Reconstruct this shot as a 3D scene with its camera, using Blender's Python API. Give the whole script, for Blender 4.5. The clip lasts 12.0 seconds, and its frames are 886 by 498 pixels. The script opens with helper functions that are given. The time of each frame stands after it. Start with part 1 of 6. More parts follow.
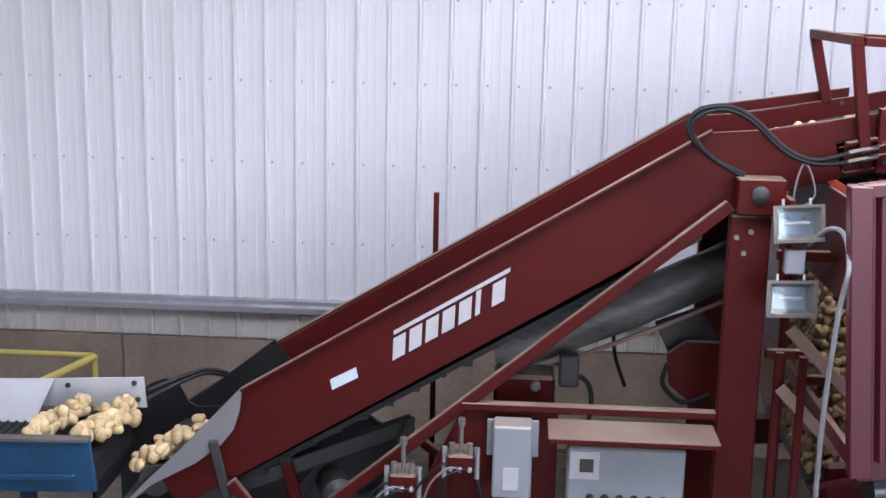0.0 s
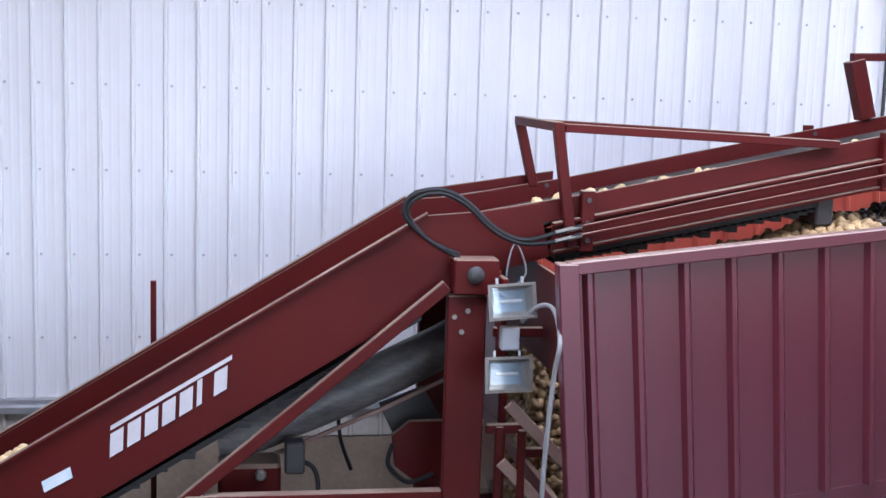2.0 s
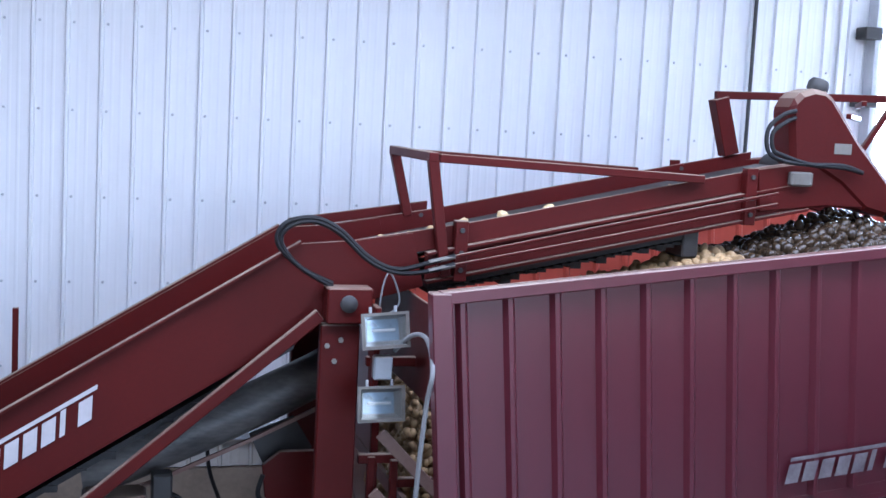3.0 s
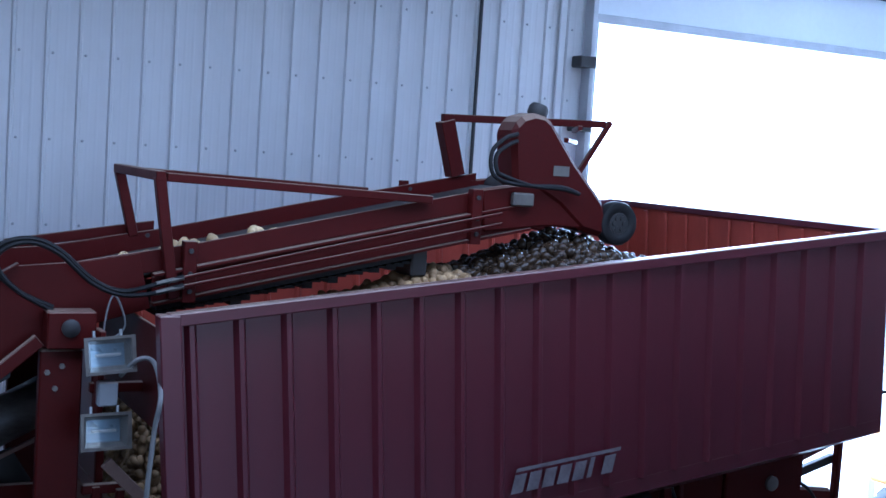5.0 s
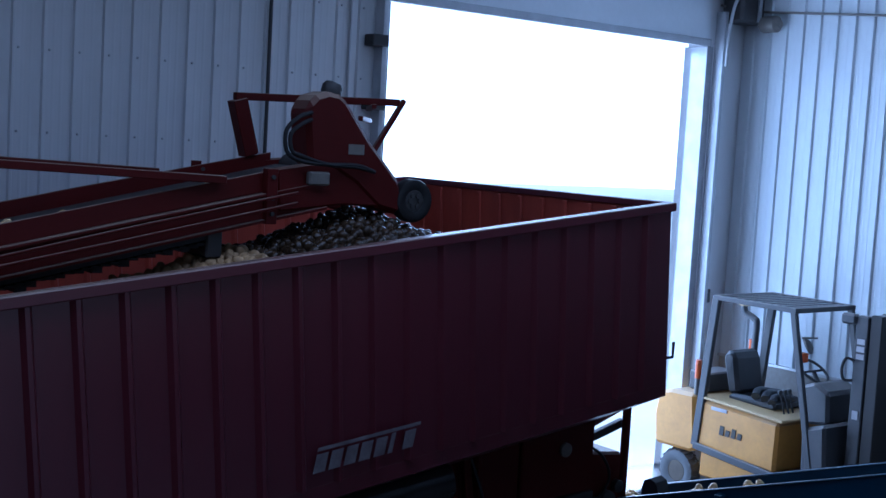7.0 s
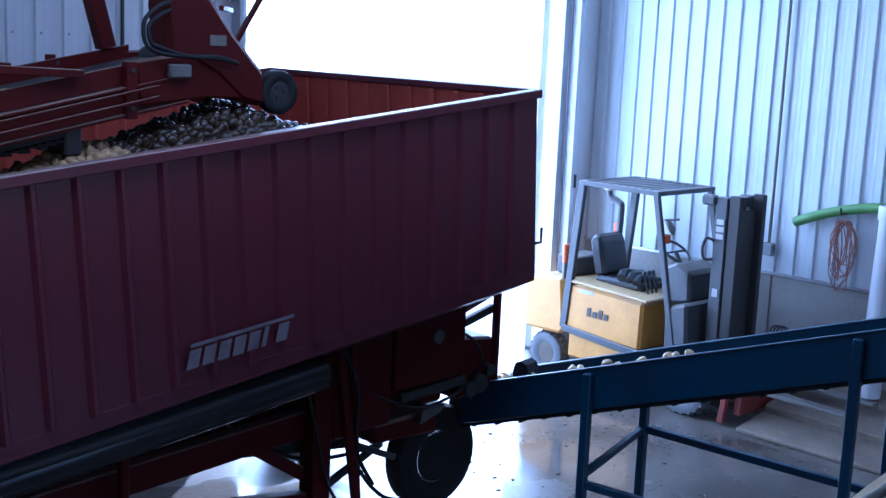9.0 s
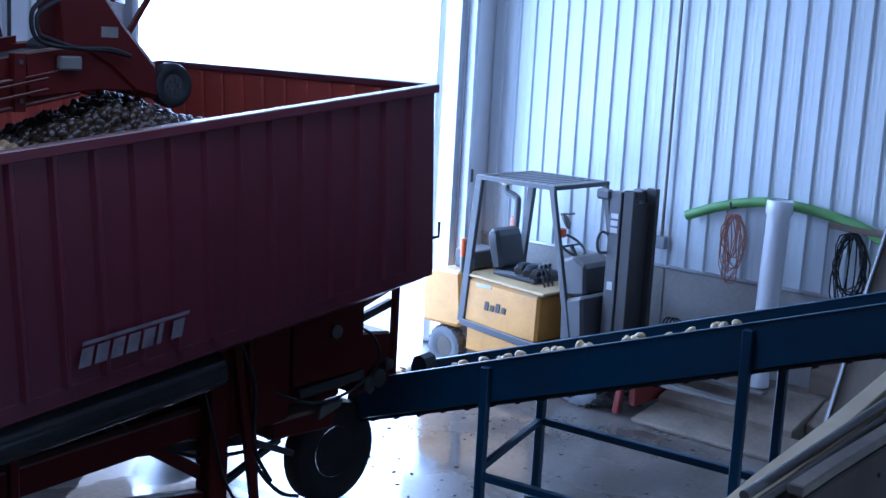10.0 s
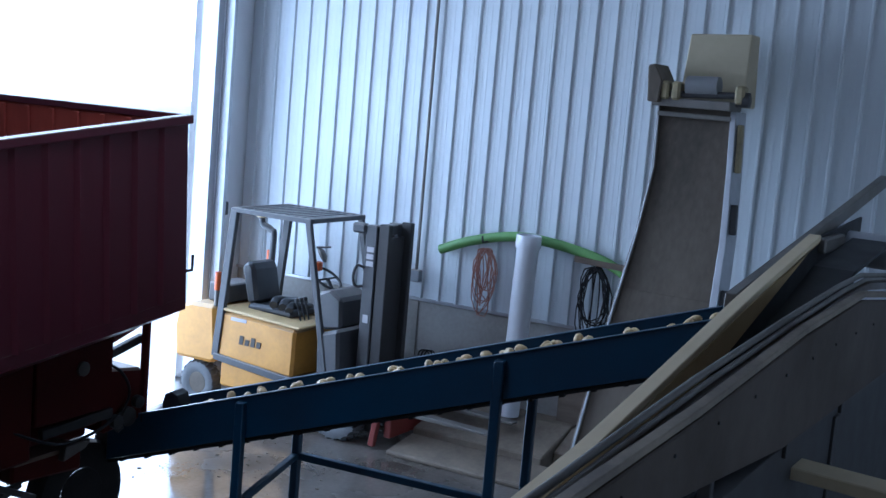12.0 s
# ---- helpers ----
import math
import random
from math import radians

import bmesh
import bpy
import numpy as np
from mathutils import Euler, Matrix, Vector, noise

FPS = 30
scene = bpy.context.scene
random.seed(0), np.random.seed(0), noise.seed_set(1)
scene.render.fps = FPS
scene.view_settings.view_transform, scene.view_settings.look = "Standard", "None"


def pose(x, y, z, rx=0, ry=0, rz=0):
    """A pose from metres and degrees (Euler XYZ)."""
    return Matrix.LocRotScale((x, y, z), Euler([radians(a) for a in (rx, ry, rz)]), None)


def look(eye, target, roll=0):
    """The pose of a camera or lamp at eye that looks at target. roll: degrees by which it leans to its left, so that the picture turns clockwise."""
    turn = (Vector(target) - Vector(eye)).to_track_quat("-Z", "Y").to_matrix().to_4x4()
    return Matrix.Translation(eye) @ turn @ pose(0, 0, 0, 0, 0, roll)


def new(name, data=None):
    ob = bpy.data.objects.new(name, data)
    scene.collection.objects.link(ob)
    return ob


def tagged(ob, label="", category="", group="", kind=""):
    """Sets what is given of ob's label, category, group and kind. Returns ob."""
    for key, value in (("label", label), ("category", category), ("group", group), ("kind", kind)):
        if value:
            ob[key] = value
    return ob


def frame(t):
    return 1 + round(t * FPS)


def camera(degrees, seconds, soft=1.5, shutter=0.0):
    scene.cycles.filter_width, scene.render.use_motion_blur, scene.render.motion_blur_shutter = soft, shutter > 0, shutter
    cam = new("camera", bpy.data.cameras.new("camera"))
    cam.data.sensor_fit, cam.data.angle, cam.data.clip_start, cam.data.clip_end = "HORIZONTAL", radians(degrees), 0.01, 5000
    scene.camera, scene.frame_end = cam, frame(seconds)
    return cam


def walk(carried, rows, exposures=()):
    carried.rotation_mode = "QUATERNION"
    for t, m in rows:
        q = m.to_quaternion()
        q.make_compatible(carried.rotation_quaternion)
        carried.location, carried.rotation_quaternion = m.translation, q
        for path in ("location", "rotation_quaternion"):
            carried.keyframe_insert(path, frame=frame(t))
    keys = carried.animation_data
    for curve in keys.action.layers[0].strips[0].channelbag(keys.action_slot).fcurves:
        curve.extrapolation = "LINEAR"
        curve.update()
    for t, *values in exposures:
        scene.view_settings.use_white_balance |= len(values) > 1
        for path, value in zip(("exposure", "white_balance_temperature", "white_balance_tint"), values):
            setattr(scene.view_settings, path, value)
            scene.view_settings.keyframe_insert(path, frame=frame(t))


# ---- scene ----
EYE = 3.5
cam = camera(39.8, 12.0)
PATH = [
    (0, 3.74, -12.10, -1.14),
    (0.5, 0.89, -11.04, -1.48),
    (1, -2.82, -10.00, -1.43),
    (1.5, -6.36, -8.87, -1.62),
    (2, -9.35, -7.82, -1.75),
    (2.5, -12.27, -6.84, -2.38),
    (3, -15.15, -6.22, -3.00),
    (5, -27.69, -4.55, -3.77),
    (5.5, -30.53, -4.04, -3.76),
    (6, -32.51, -3.77, -3.49),
    (6.5, -34.90, -4.27, -3.43),
    (7, -37.26, -4.96, -3.32),
    (7.5, -39.79, -6.47, -2.99),
    (9.5, -45.20, -10.20, -2.79),
    (10, -48.26, -9.78, -3.11),
    (10.5, -51.33, -9.48, -3.72),
    (11, -53.95, -9.15, -4.40),
    (11.5, -56.72, -8.40, -4.59),
    (12, -59.53, -7.43, -4.87),
]
EXPOSURES = [(0.0, 2.98, 6000, 19), (2.0, 2.98, 5700, 18), (3.2, 2.75, 5050, 15), (4.8, 1.75, 4600, 13), (5.5, 0.8, 4350, 13), (6.5, -0.15, 4300, 14), (7.7, -0.1, 4250, 15), (9.3, 0.9, 4200, 18), (10.5, 0.45, 4450, 15), (12.0, 0.36, 4800, 11)]
walk(cam, [(t, pose(0, 0, EYE, 90 + pitch, roll, yaw)) for t, yaw, pitch, roll in PATH], EXPOSURES)

# ---- daylight and added lamps ----
SUN_ELEVATION, SUN_HEADING = 38.0, 49.5   # degrees; heading from +y towards +x
world = bpy.data.worlds.new("sky")
scene.world = world
world.use_nodes = True
wn, wl = world.node_tree.nodes, world.node_tree.links
sky = wn.new("ShaderNodeTexSky")
sky.sky_type, sky.sun_disc = "NISHITA", False
sky.sun_elevation, sky.sun_rotation = radians(SUN_ELEVATION), radians(SUN_HEADING)
wl.new(sky.outputs[0], wn["Background"].inputs[0])
wn["Background"].inputs[1].default_value = 0.15
sun = bpy.data.lights.new("sun", "SUN")
sun.energy, sun.angle, sun.color = 5.0, radians(0.5), (1.0, 0.95, 0.88)
sun_ob = new("sun", sun)
a, e = radians(SUN_HEADING), radians(SUN_ELEVATION)
sun_ob.matrix_world = look((0, 0, 0), (-math.sin(a) * math.cos(e), -math.cos(a) * math.cos(e), -math.sin(e)))


def opening_lamp(name, eye, target, width, height, watts, colour):
    """An area lamp set in an opening of the building's shell."""
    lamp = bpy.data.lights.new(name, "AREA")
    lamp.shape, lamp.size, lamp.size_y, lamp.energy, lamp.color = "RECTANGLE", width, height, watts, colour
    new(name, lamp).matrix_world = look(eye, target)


# Rear and roof lamps are added fill, unseen; only the third lights a seen door.
opening_lamp("fill_lamp_rear", (5.1, -7.9, 2.5), (5.1, 0, 2.5), 9.2, 4.7, 64, (0.97, 0.97, 1.0))
opening_lamp("fill_lamp_roof", (1.5, 4.5, 5.50), (1.5, 4.501, 0), 8.0, 2.0, 52, (1.0, 0.95, 0.88))
opening_lamp("daylight_door", (8.285, 9.24, 2.34), (8.285, 0, 2.34), 4.15, 4.6, 175, (0.84, 0.93, 1.0))


# ---- materials ----
def material(name, colour, rough=0.6, metal=0.0, second=None, scale=3.0, fine=60.0, amount=0.5, bump=0.1, rough_var=0.15, spec=0.5, stretch=(1, 1, 1), space="Object", top_dust=None):
    """Two scales of mottling between two tones, uneven gloss, fine relief; top_dust lays a dust colour on upward faces."""
    m = bpy.data.materials.new(name)
    m.use_nodes = True
    n, k = m.node_tree.nodes, m.node_tree.links
    b = n["Principled BSDF"]
    second = second or tuple(c * 0.6 for c in colour)
    tc = n.new("ShaderNodeTexCoord")
    mp = n.new("ShaderNodeMapping")
    mp.inputs["Scale"].default_value = stretch
    k.new(tc.outputs[space], mp.inputs[0])
    big, small = n.new("ShaderNodeTexNoise"), n.new("ShaderNodeTexNoise")
    for tex, s, d in ((big, scale, 5), (small, fine, 3)):
        tex.inputs["Scale"].default_value, tex.inputs["Detail"].default_value = s, d
        k.new(mp.outputs[0], tex.inputs["Vector"])
    mix = n.new("ShaderNodeMath")
    mix.operation = "MULTIPLY_ADD"
    k.new(small.outputs[0], mix.inputs[0])
    mix.inputs[1].default_value = 0.35
    k.new(big.outputs[0], mix.inputs[2])
    ramp = n.new("ShaderNodeMapRange")
    ramp.inputs[1].default_value, ramp.inputs[2].default_value = 0.45, 0.9
    ramp.inputs[4].default_value = amount
    k.new(mix.outputs[0], ramp.inputs[0])
    col = n.new("ShaderNodeMix")
    col.data_type = "RGBA"
    col.inputs[6].default_value, col.inputs[7].default_value = (*colour, 1), (*second, 1)
    k.new(ramp.outputs[0], col.inputs[0])
    out = col.outputs[2]
    if top_dust:
        geo, sep, up = n.new("ShaderNodeNewGeometry"), n.new("ShaderNodeSeparateXYZ"), n.new("ShaderNodeMapRange")
        k.new(geo.outputs["Normal"], sep.inputs[0])
        up.inputs[1].default_value, up.inputs[2].default_value, up.inputs[4].default_value = 0.35, 0.8, 0.85
        k.new(sep.outputs[2], up.inputs[0])
        patch = n.new("ShaderNodeMath")
        patch.operation = "MULTIPLY"
        k.new(up.outputs[0], patch.inputs[0])
        k.new(big.outputs[0], patch.inputs[1])
        dust = n.new("ShaderNodeMix")
        dust.data_type = "RGBA"
        boost = n.new("ShaderNodeMath")
        boost.operation, boost.use_clamp = "MULTIPLY", True
        boost.inputs[1].default_value = 1.6
        k.new(patch.outputs[0], boost.inputs[0])
        k.new(boost.outputs[0], dust.inputs[0])
        k.new(out, dust.inputs[6])
        dust.inputs[7].default_value = (*top_dust, 1)
        out = dust.outputs[2]
    k.new(out, b.inputs["Base Color"])
    rr = n.new("ShaderNodeMapRange")
    rr.inputs[3].default_value, rr.inputs[4].default_value = max(0.02, rough - rough_var), min(1, rough + rough_var)
    k.new(big.outputs[0], rr.inputs[0])
    k.new(rr.outputs[0], b.inputs["Roughness"])
    b.inputs["Metallic"].default_value, b.inputs["Specular IOR Level"].default_value = metal, spec
    if bump:
        bp = n.new("ShaderNodeBump")
        bp.inputs["Strength"].default_value, bp.inputs["Distance"].default_value = bump, 0.01
        k.new(mix.outputs[0], bp.inputs["Height"])
        k.new(bp.outputs[0], b.inputs["Normal"])
    return m


DUST = (0.30, 0.235, 0.18)
RED = material("red_paint", (0.072, 0.0066, 0.0058), 0.5, second=(0.046, 0.0070, 0.0065), scale=2.0, fine=45, amount=0.7, bump=0.06, spec=0.12, top_dust=DUST)
BIN_RED = material("bin_red_paint", (0.108, 0.0175, 0.028), 0.33, second=(0.072, 0.0135, 0.021), scale=1.2, fine=30, amount=0.4, bump=0.05, rough_var=0.07, spec=0.45, stretch=(1, 1, 0.35), top_dust=DUST)
BRIGHT_RED = material("worn_red_paint", (0.20, 0.035, 0.025), 0.5, second=(0.17, 0.03, 0.025), scale=2.5, fine=40, top_dust=DUST)
BLUE = material("blue_paint", (0.006, 0.046, 0.098), 0.42, second=(0.006, 0.028, 0.06), scale=2.0, fine=40, amount=0.8, bump=0.06)
BLUE_BRIGHT = material("blue_hopper_paint", (0.007, 0.068, 0.145), 0.45, second=(0.008, 0.038, 0.08), scale=3, fine=30, amount=0.8)
STEEL_WHITE = material("white_wall_sheet", (0.72, 0.725, 0.75), 0.42, second=(0.60, 0.58, 0.55), scale=0.6, fine=14, amount=0.5, bump=0.01, stretch=(1, 1, 0.3))
DIRTY_SHEET = material("dirty_wall_sheet", (0.52, 0.50, 0.46), 0.5, second=(0.36, 0.33, 0.28), scale=1.5, fine=20, amount=0.8, bump=0.02)
STEEL_PALE = material("pale_wall_sheet", (0.61, 0.65, 0.68), 0.34, second=(0.55, 0.57, 0.59), scale=0.8, fine=25, amount=0.5, bump=0.015, stretch=(1, 1, 0.3))
CEILING = material("ceiling_sheet", (0.75, 0.76, 0.78), 0.5, second=(0.64, 0.64, 0.64), scale=0.6, fine=20, bump=0.01)
PALE_CONCRETE = material("pale_concrete_wall", (0.40, 0.385, 0.36), 0.85, second=(0.26, 0.245, 0.22), scale=1.4, fine=25, amount=0.9, bump=0.2)
CONCRETE = material("concrete_wall", (0.30, 0.235, 0.175), 0.85, second=(0.15, 0.115, 0.085), scale=1.4, fine=25, amount=0.9, bump=0.2)
MUDDY_CONCRETE = material("muddy_concrete", (0.23, 0.185, 0.135), 0.75, second=(0.10, 0.078, 0.056), scale=1.8, fine=20, amount=1.0, bump=0.25)
GALV = material("galvanised_steel", (0.50, 0.51, 0.53), 0.42, 0.7, second=(0.33, 0.33, 0.35), scale=5, fine=50, bump=0.05)
DULL_STEEL = material("dull_steel_sheet", (0.20, 0.185, 0.165), 0.5, 0.35, second=(0.11, 0.10, 0.088), scale=1.6, fine=25, amount=0.9, bump=0.05)
DARK = material("dark_grimy_steel", (0.028, 0.027, 0.028), 0.55, second=(0.05, 0.045, 0.04), scale=5, fine=40, bump=0.1)
RUBBER = material("black_rubber", (0.008, 0.008, 0.0095), 0.5, second=(0.026, 0.025, 0.024), scale=5, fine=50, bump=0.15, spec=0.3)
BELT = material("dirty_black_belt", (0.03, 0.03, 0.032), 0.5, second=(0.10, 0.09, 0.08), scale=4, fine=40, amount=0.8, bump=0.1)
DUSTY_BELT = material("dusty_grey_belt", (0.032, 0.031, 0.033), 0.45, second=(0.20, 0.185, 0.175), scale=3.4, fine=34, amount=0.85, bump=0.08, stretch=(0.5, 1, 1.6))
GREY_PLASTIC = material("grey_plastic", (0.20, 0.20, 0.205), 0.5, second=(0.14, 0.135, 0.13), scale=2, fine=25)
WHITE_PLASTIC = material("white_plastic", (0.50, 0.51, 0.52), 0.4, second=(0.38, 0.365, 0.34), scale=2.2, fine=25, amount=0.6, bump=0.03)
BOX_GREY = material("grey_enamel", (0.27, 0.29, 0.315), 0.4, second=(0.19, 0.195, 0.205), scale=3, fine=30, bump=0.03, top_dust=DUST)
CREAM = material("cream_paint", (0.60, 0.44, 0.21), 0.5, second=(0.42, 0.29, 0.13), scale=2, fine=25, amount=0.7, bump=0.06)
HOOD_CREAM = material("hood_cream_sheet", (0.46, 0.40, 0.27), 0.6, second=(0.36, 0.30, 0.19), scale=2, fine=20)
DULL_CREAM = material("dull_cream_paint", (0.34, 0.28, 0.15), 0.6, second=(0.17, 0.14, 0.08), scale=5, fine=30, amount=0.9)
CREAM_PALE = material("pale_cream_panel", (0.72, 0.60, 0.38), 0.55, second=(0.54, 0.43, 0.25), scale=2, fine=20)
YELLOW = material("yellow_forklift_paint", (0.72, 0.36, 0.055), 0.42, second=(0.47, 0.235, 0.045), scale=2.5, fine=25, amount=0.75, bump=0.05, top_dust=(0.55, 0.42, 0.25))
RAIL_YELLOW = material("yellow_rail_paint", (0.60, 0.50, 0.12), 0.5, second=(0.42, 0.34, 0.10), scale=5, fine=40)
FORK_GREY = material("charcoal_paint", (0.055, 0.058, 0.066), 0.45, second=(0.11, 0.105, 0.10), scale=4, fine=40, top_dust=(0.26, 0.24, 0.22))
TYRE = material("tyre_rubber", (0.014, 0.014, 0.015), 0.8, second=(0.034, 0.032, 0.03), scale=6, fine=50, bump=0.2, spec=0.15)
GREY_TYRE = material("grey_tyre_rubber", (0.16, 0.165, 0.17), 0.8, second=(0.09, 0.09, 0.09), scale=6, fine=50, bump=0.2)
TAN_RIM = material("dusty_tan_rim_paint", (0.13, 0.105, 0.075), 0.6, second=(0.065, 0.055, 0.045), scale=9, fine=50)
VINYL = material("black_vinyl", (0.03, 0.032, 0.036), 0.4, second=(0.07, 0.07, 0.07), scale=5, fine=50)
PVC = material("white_pvc", (0.72, 0.73, 0.77), 0.35, second=(0.6, 0.6, 0.62), scale=2, fine=20, bump=0.02)
GREEN = material("green_hose", (0.15, 0.31, 0.085), 0.45, second=(0.10, 0.20, 0.06), scale=3, fine=30)
ORANGE = material("orange_cord", (0.40, 0.20, 0.15), 0.6, second=(0.3, 0.12, 0.08), scale=10, fine=60)
WOOD = material("weathered_wood", (0.13, 0.095, 0.068), 0.75, second=(0.06, 0.045, 0.033), scale=3, fine=30, stretch=(1, 1, 6), bump=0.2)
DECAL = material("white_decal", (0.50, 0.49, 0.51), 0.5, second=(0.34, 0.31, 0.32), scale=8, fine=60, bump=0.0)
DIRTY_DECAL = material("dirty_decal", (0.24, 0.22, 0.23), 0.6, second=(0.13, 0.10, 0.11), scale=8, fine=60, amount=0.9, bump=0.0)
DECAL_DARK = material("dark_decal", (0.05, 0.04, 0.03), 0.5, bump=0.0)
STICKER = material("pale_sticker", (0.62, 0.66, 0.68), 0.5, second=(0.3, 0.5, 0.6), scale=14, fine=60, bump=0)
AMBER = material("orange_lens", (0.75, 0.16, 0.04), 0.25, second=(0.5, 0.1, 0.03), scale=10, fine=60)
POTATO = material("potato_skin", (0.74, 0.57, 0.30), 0.5, second=(0.42, 0.28, 0.13), scale=9, fine=60, amount=0.8, bump=0.2)
# Darker copy of the potato skin: the boom's shade is put into the colour.
SHADED_POTATO = material("shaded_potato_skin", (0.42, 0.285, 0.135), 0.6, second=(0.20, 0.125, 0.06), scale=9, fine=60, amount=0.9, bump=0.2)
# Darker, glossier skin for the cone of the heap.
DARK_POTATO = material("dark_glossy_potato_skin", (0.058, 0.036, 0.019), 0.22, second=(0.024, 0.016, 0.010), scale=7, fine=45, amount=0.8, bump=0.15, spec=0.4)
# Brightened bin red: sunlight bounced inside the bin is put into the colour.
BIN_SUNLIT_INNER = material("sunlit_orange_red_inner", (0.46, 0.080, 0.048), 0.42, second=(0.30, 0.050, 0.034), scale=1.6, fine=30, amount=0.8, bump=0.06, stretch=(1, 1, 0.4))
PALE_DUST = material("dusty_worn_edge", (0.27, 0.18, 0.145), 0.7, second=(0.17, 0.09, 0.075), scale=3, fine=35, amount=0.8)
ELEVATOR_STEEL = material("brown_scuffed_steel", (0.150, 0.122, 0.092), 0.65, 0.0, second=(0.060, 0.049, 0.038), spec=0.25, scale=1.1, fine=22, amount=0.95, bump=0.06, stretch=(1, 1, 0.5))
GROUND = material("outdoor_gravel", (0.74, 0.72, 0.67), 0.9, second=(0.60, 0.58, 0.53), scale=0.5, fine=8, bump=0.3)
DOOR_SHEET = material("door_panel_white", (0.74, 0.77, 0.80), 0.45, second=(0.6, 0.62, 0.64), scale=0.8, fine=20, bump=0.02)


def potato_tint(m):
    """A slightly different tone for each potato."""
    n, k = m.node_tree.nodes, m.node_tree.links
    b = n["Principled BSDF"]
    src = b.inputs["Base Color"].links[0].from_socket
    info, geo, add, hue = n.new("ShaderNodeObjectInfo"), n.new("ShaderNodeNewGeometry"), n.new("ShaderNodeMath"), n.new("ShaderNodeHueSaturation")
    k.new(info.outputs["Random"], add.inputs[0])
    k.new(geo.outputs["Random Per Island"], add.inputs[1])
    mr = n.new("ShaderNodeMapRange")
    mr.inputs[2].default_value, mr.inputs[3].default_value, mr.inputs[4].default_value = 2.0, 0.6, 1.25
    k.new(add.outputs[0], mr.inputs[0])
    k.new(mr.outputs[0], hue.inputs["Value"])
    k.new(src, hue.inputs["Color"])
    k.new(hue.outputs[0], b.inputs["Base Color"])


potato_tint(POTATO)
potato_tint(SHADED_POTATO)
potato_tint(DARK_POTATO)


def wet_floor():
    """Concrete slab: dry and rough with a film of water near the open door."""
    m = material("wet_concrete_floor", (0.19, 0.168, 0.145), 0.5, second=(0.055, 0.046, 0.037), scale=1.1, fine=22, amount=1.0, bump=0.16)
    n, k = m.node_tree.nodes, m.node_tree.links
    b = n["Principled BSDF"]
    tex, rr = n.new("ShaderNodeTexNoise"), n.new("ShaderNodeMapRange")
    tex.inputs["Scale"].default_value, tex.inputs["Detail"].default_value = 0.55, 6
    k.new(n["Texture Coordinate"].outputs["Object"], tex.inputs["Vector"])
    rr.inputs[1].default_value, rr.inputs[2].default_value, rr.inputs[3].default_value, rr.inputs[4].default_value = 0.47, 0.56, 0.06, 0.34
    k.new(tex.outputs[0], rr.inputs[0])
    k.new(rr.outputs[0], b.inputs["Roughness"])
    return m


FLOOR = wet_floor()


def glass_material():
    m = bpy.data.materials.new("lamp_glass")
    m.use_nodes = True
    b = m.node_tree.nodes["Principled BSDF"]
    b.inputs["Base Color"].default_value, b.inputs["Roughness"].default_value = (0.80, 0.86, 0.90, 1), 0.06
    b.inputs["Transmission Weight"].default_value, b.inputs["IOR"].default_value = 0.97, 1.45
    return m


def backdrop_glow_material():
    """Self-lit white: the glare outside the door is put in as emission."""
    m = bpy.data.materials.new("white_backdrop_glow")
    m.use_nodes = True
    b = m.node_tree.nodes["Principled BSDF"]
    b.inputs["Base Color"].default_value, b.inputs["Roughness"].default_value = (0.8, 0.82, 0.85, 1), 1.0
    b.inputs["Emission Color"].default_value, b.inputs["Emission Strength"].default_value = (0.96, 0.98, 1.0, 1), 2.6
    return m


BACKDROP_GLOW = backdrop_glow_material()
GLASS = glass_material()
REFLECTOR = material("lamp_reflector", (0.16, 0.22, 0.28), 0.3, 0.6, second=(0.30, 0.36, 0.42), scale=8, fine=60)


# ---- mesh helpers ----
def box(bm, x0, x1, y0, y1, z0, z1):
    v = [bm.verts.new((x, y, z)) for x in (x0, x1) for y in (y0, y1) for z in (z0, z1)]
    for q in ((0, 1, 3, 2), (4, 6, 7, 5), (0, 4, 5, 1), (2, 3, 7, 6), (0, 2, 6, 4), (1, 5, 7, 3)):
        bm.faces.new([v[i] for i in q])
    return v


def prism(bm, pts, y0, y1, m=None):
    """Outline of (x, z) points drawn out from y0 to y1."""
    a = [bm.verts.new((x, y0, z)) for x, z in pts]
    b = [bm.verts.new((x, y1, z)) for x, z in pts]
    bm.faces.new(a), bm.faces.new(b[::-1])
    for i in range(len(pts)):
        j = (i + 1) % len(pts)
        bm.faces.new((a[j], a[i], b[i], b[j]))
    if m is not None:
        bmesh.ops.transform(bm, matrix=m, verts=a + b)
    return a + b


def slab(bm, line, depth, y0, y1, lift=0.0):
    """A strip under a run of (x, z) points: depth tall, from y0 to y1."""
    top = [(x, z + lift) for x, z in line]
    return prism(bm, top + [(x, z - depth) for x, z in reversed(top)], y0, y1)


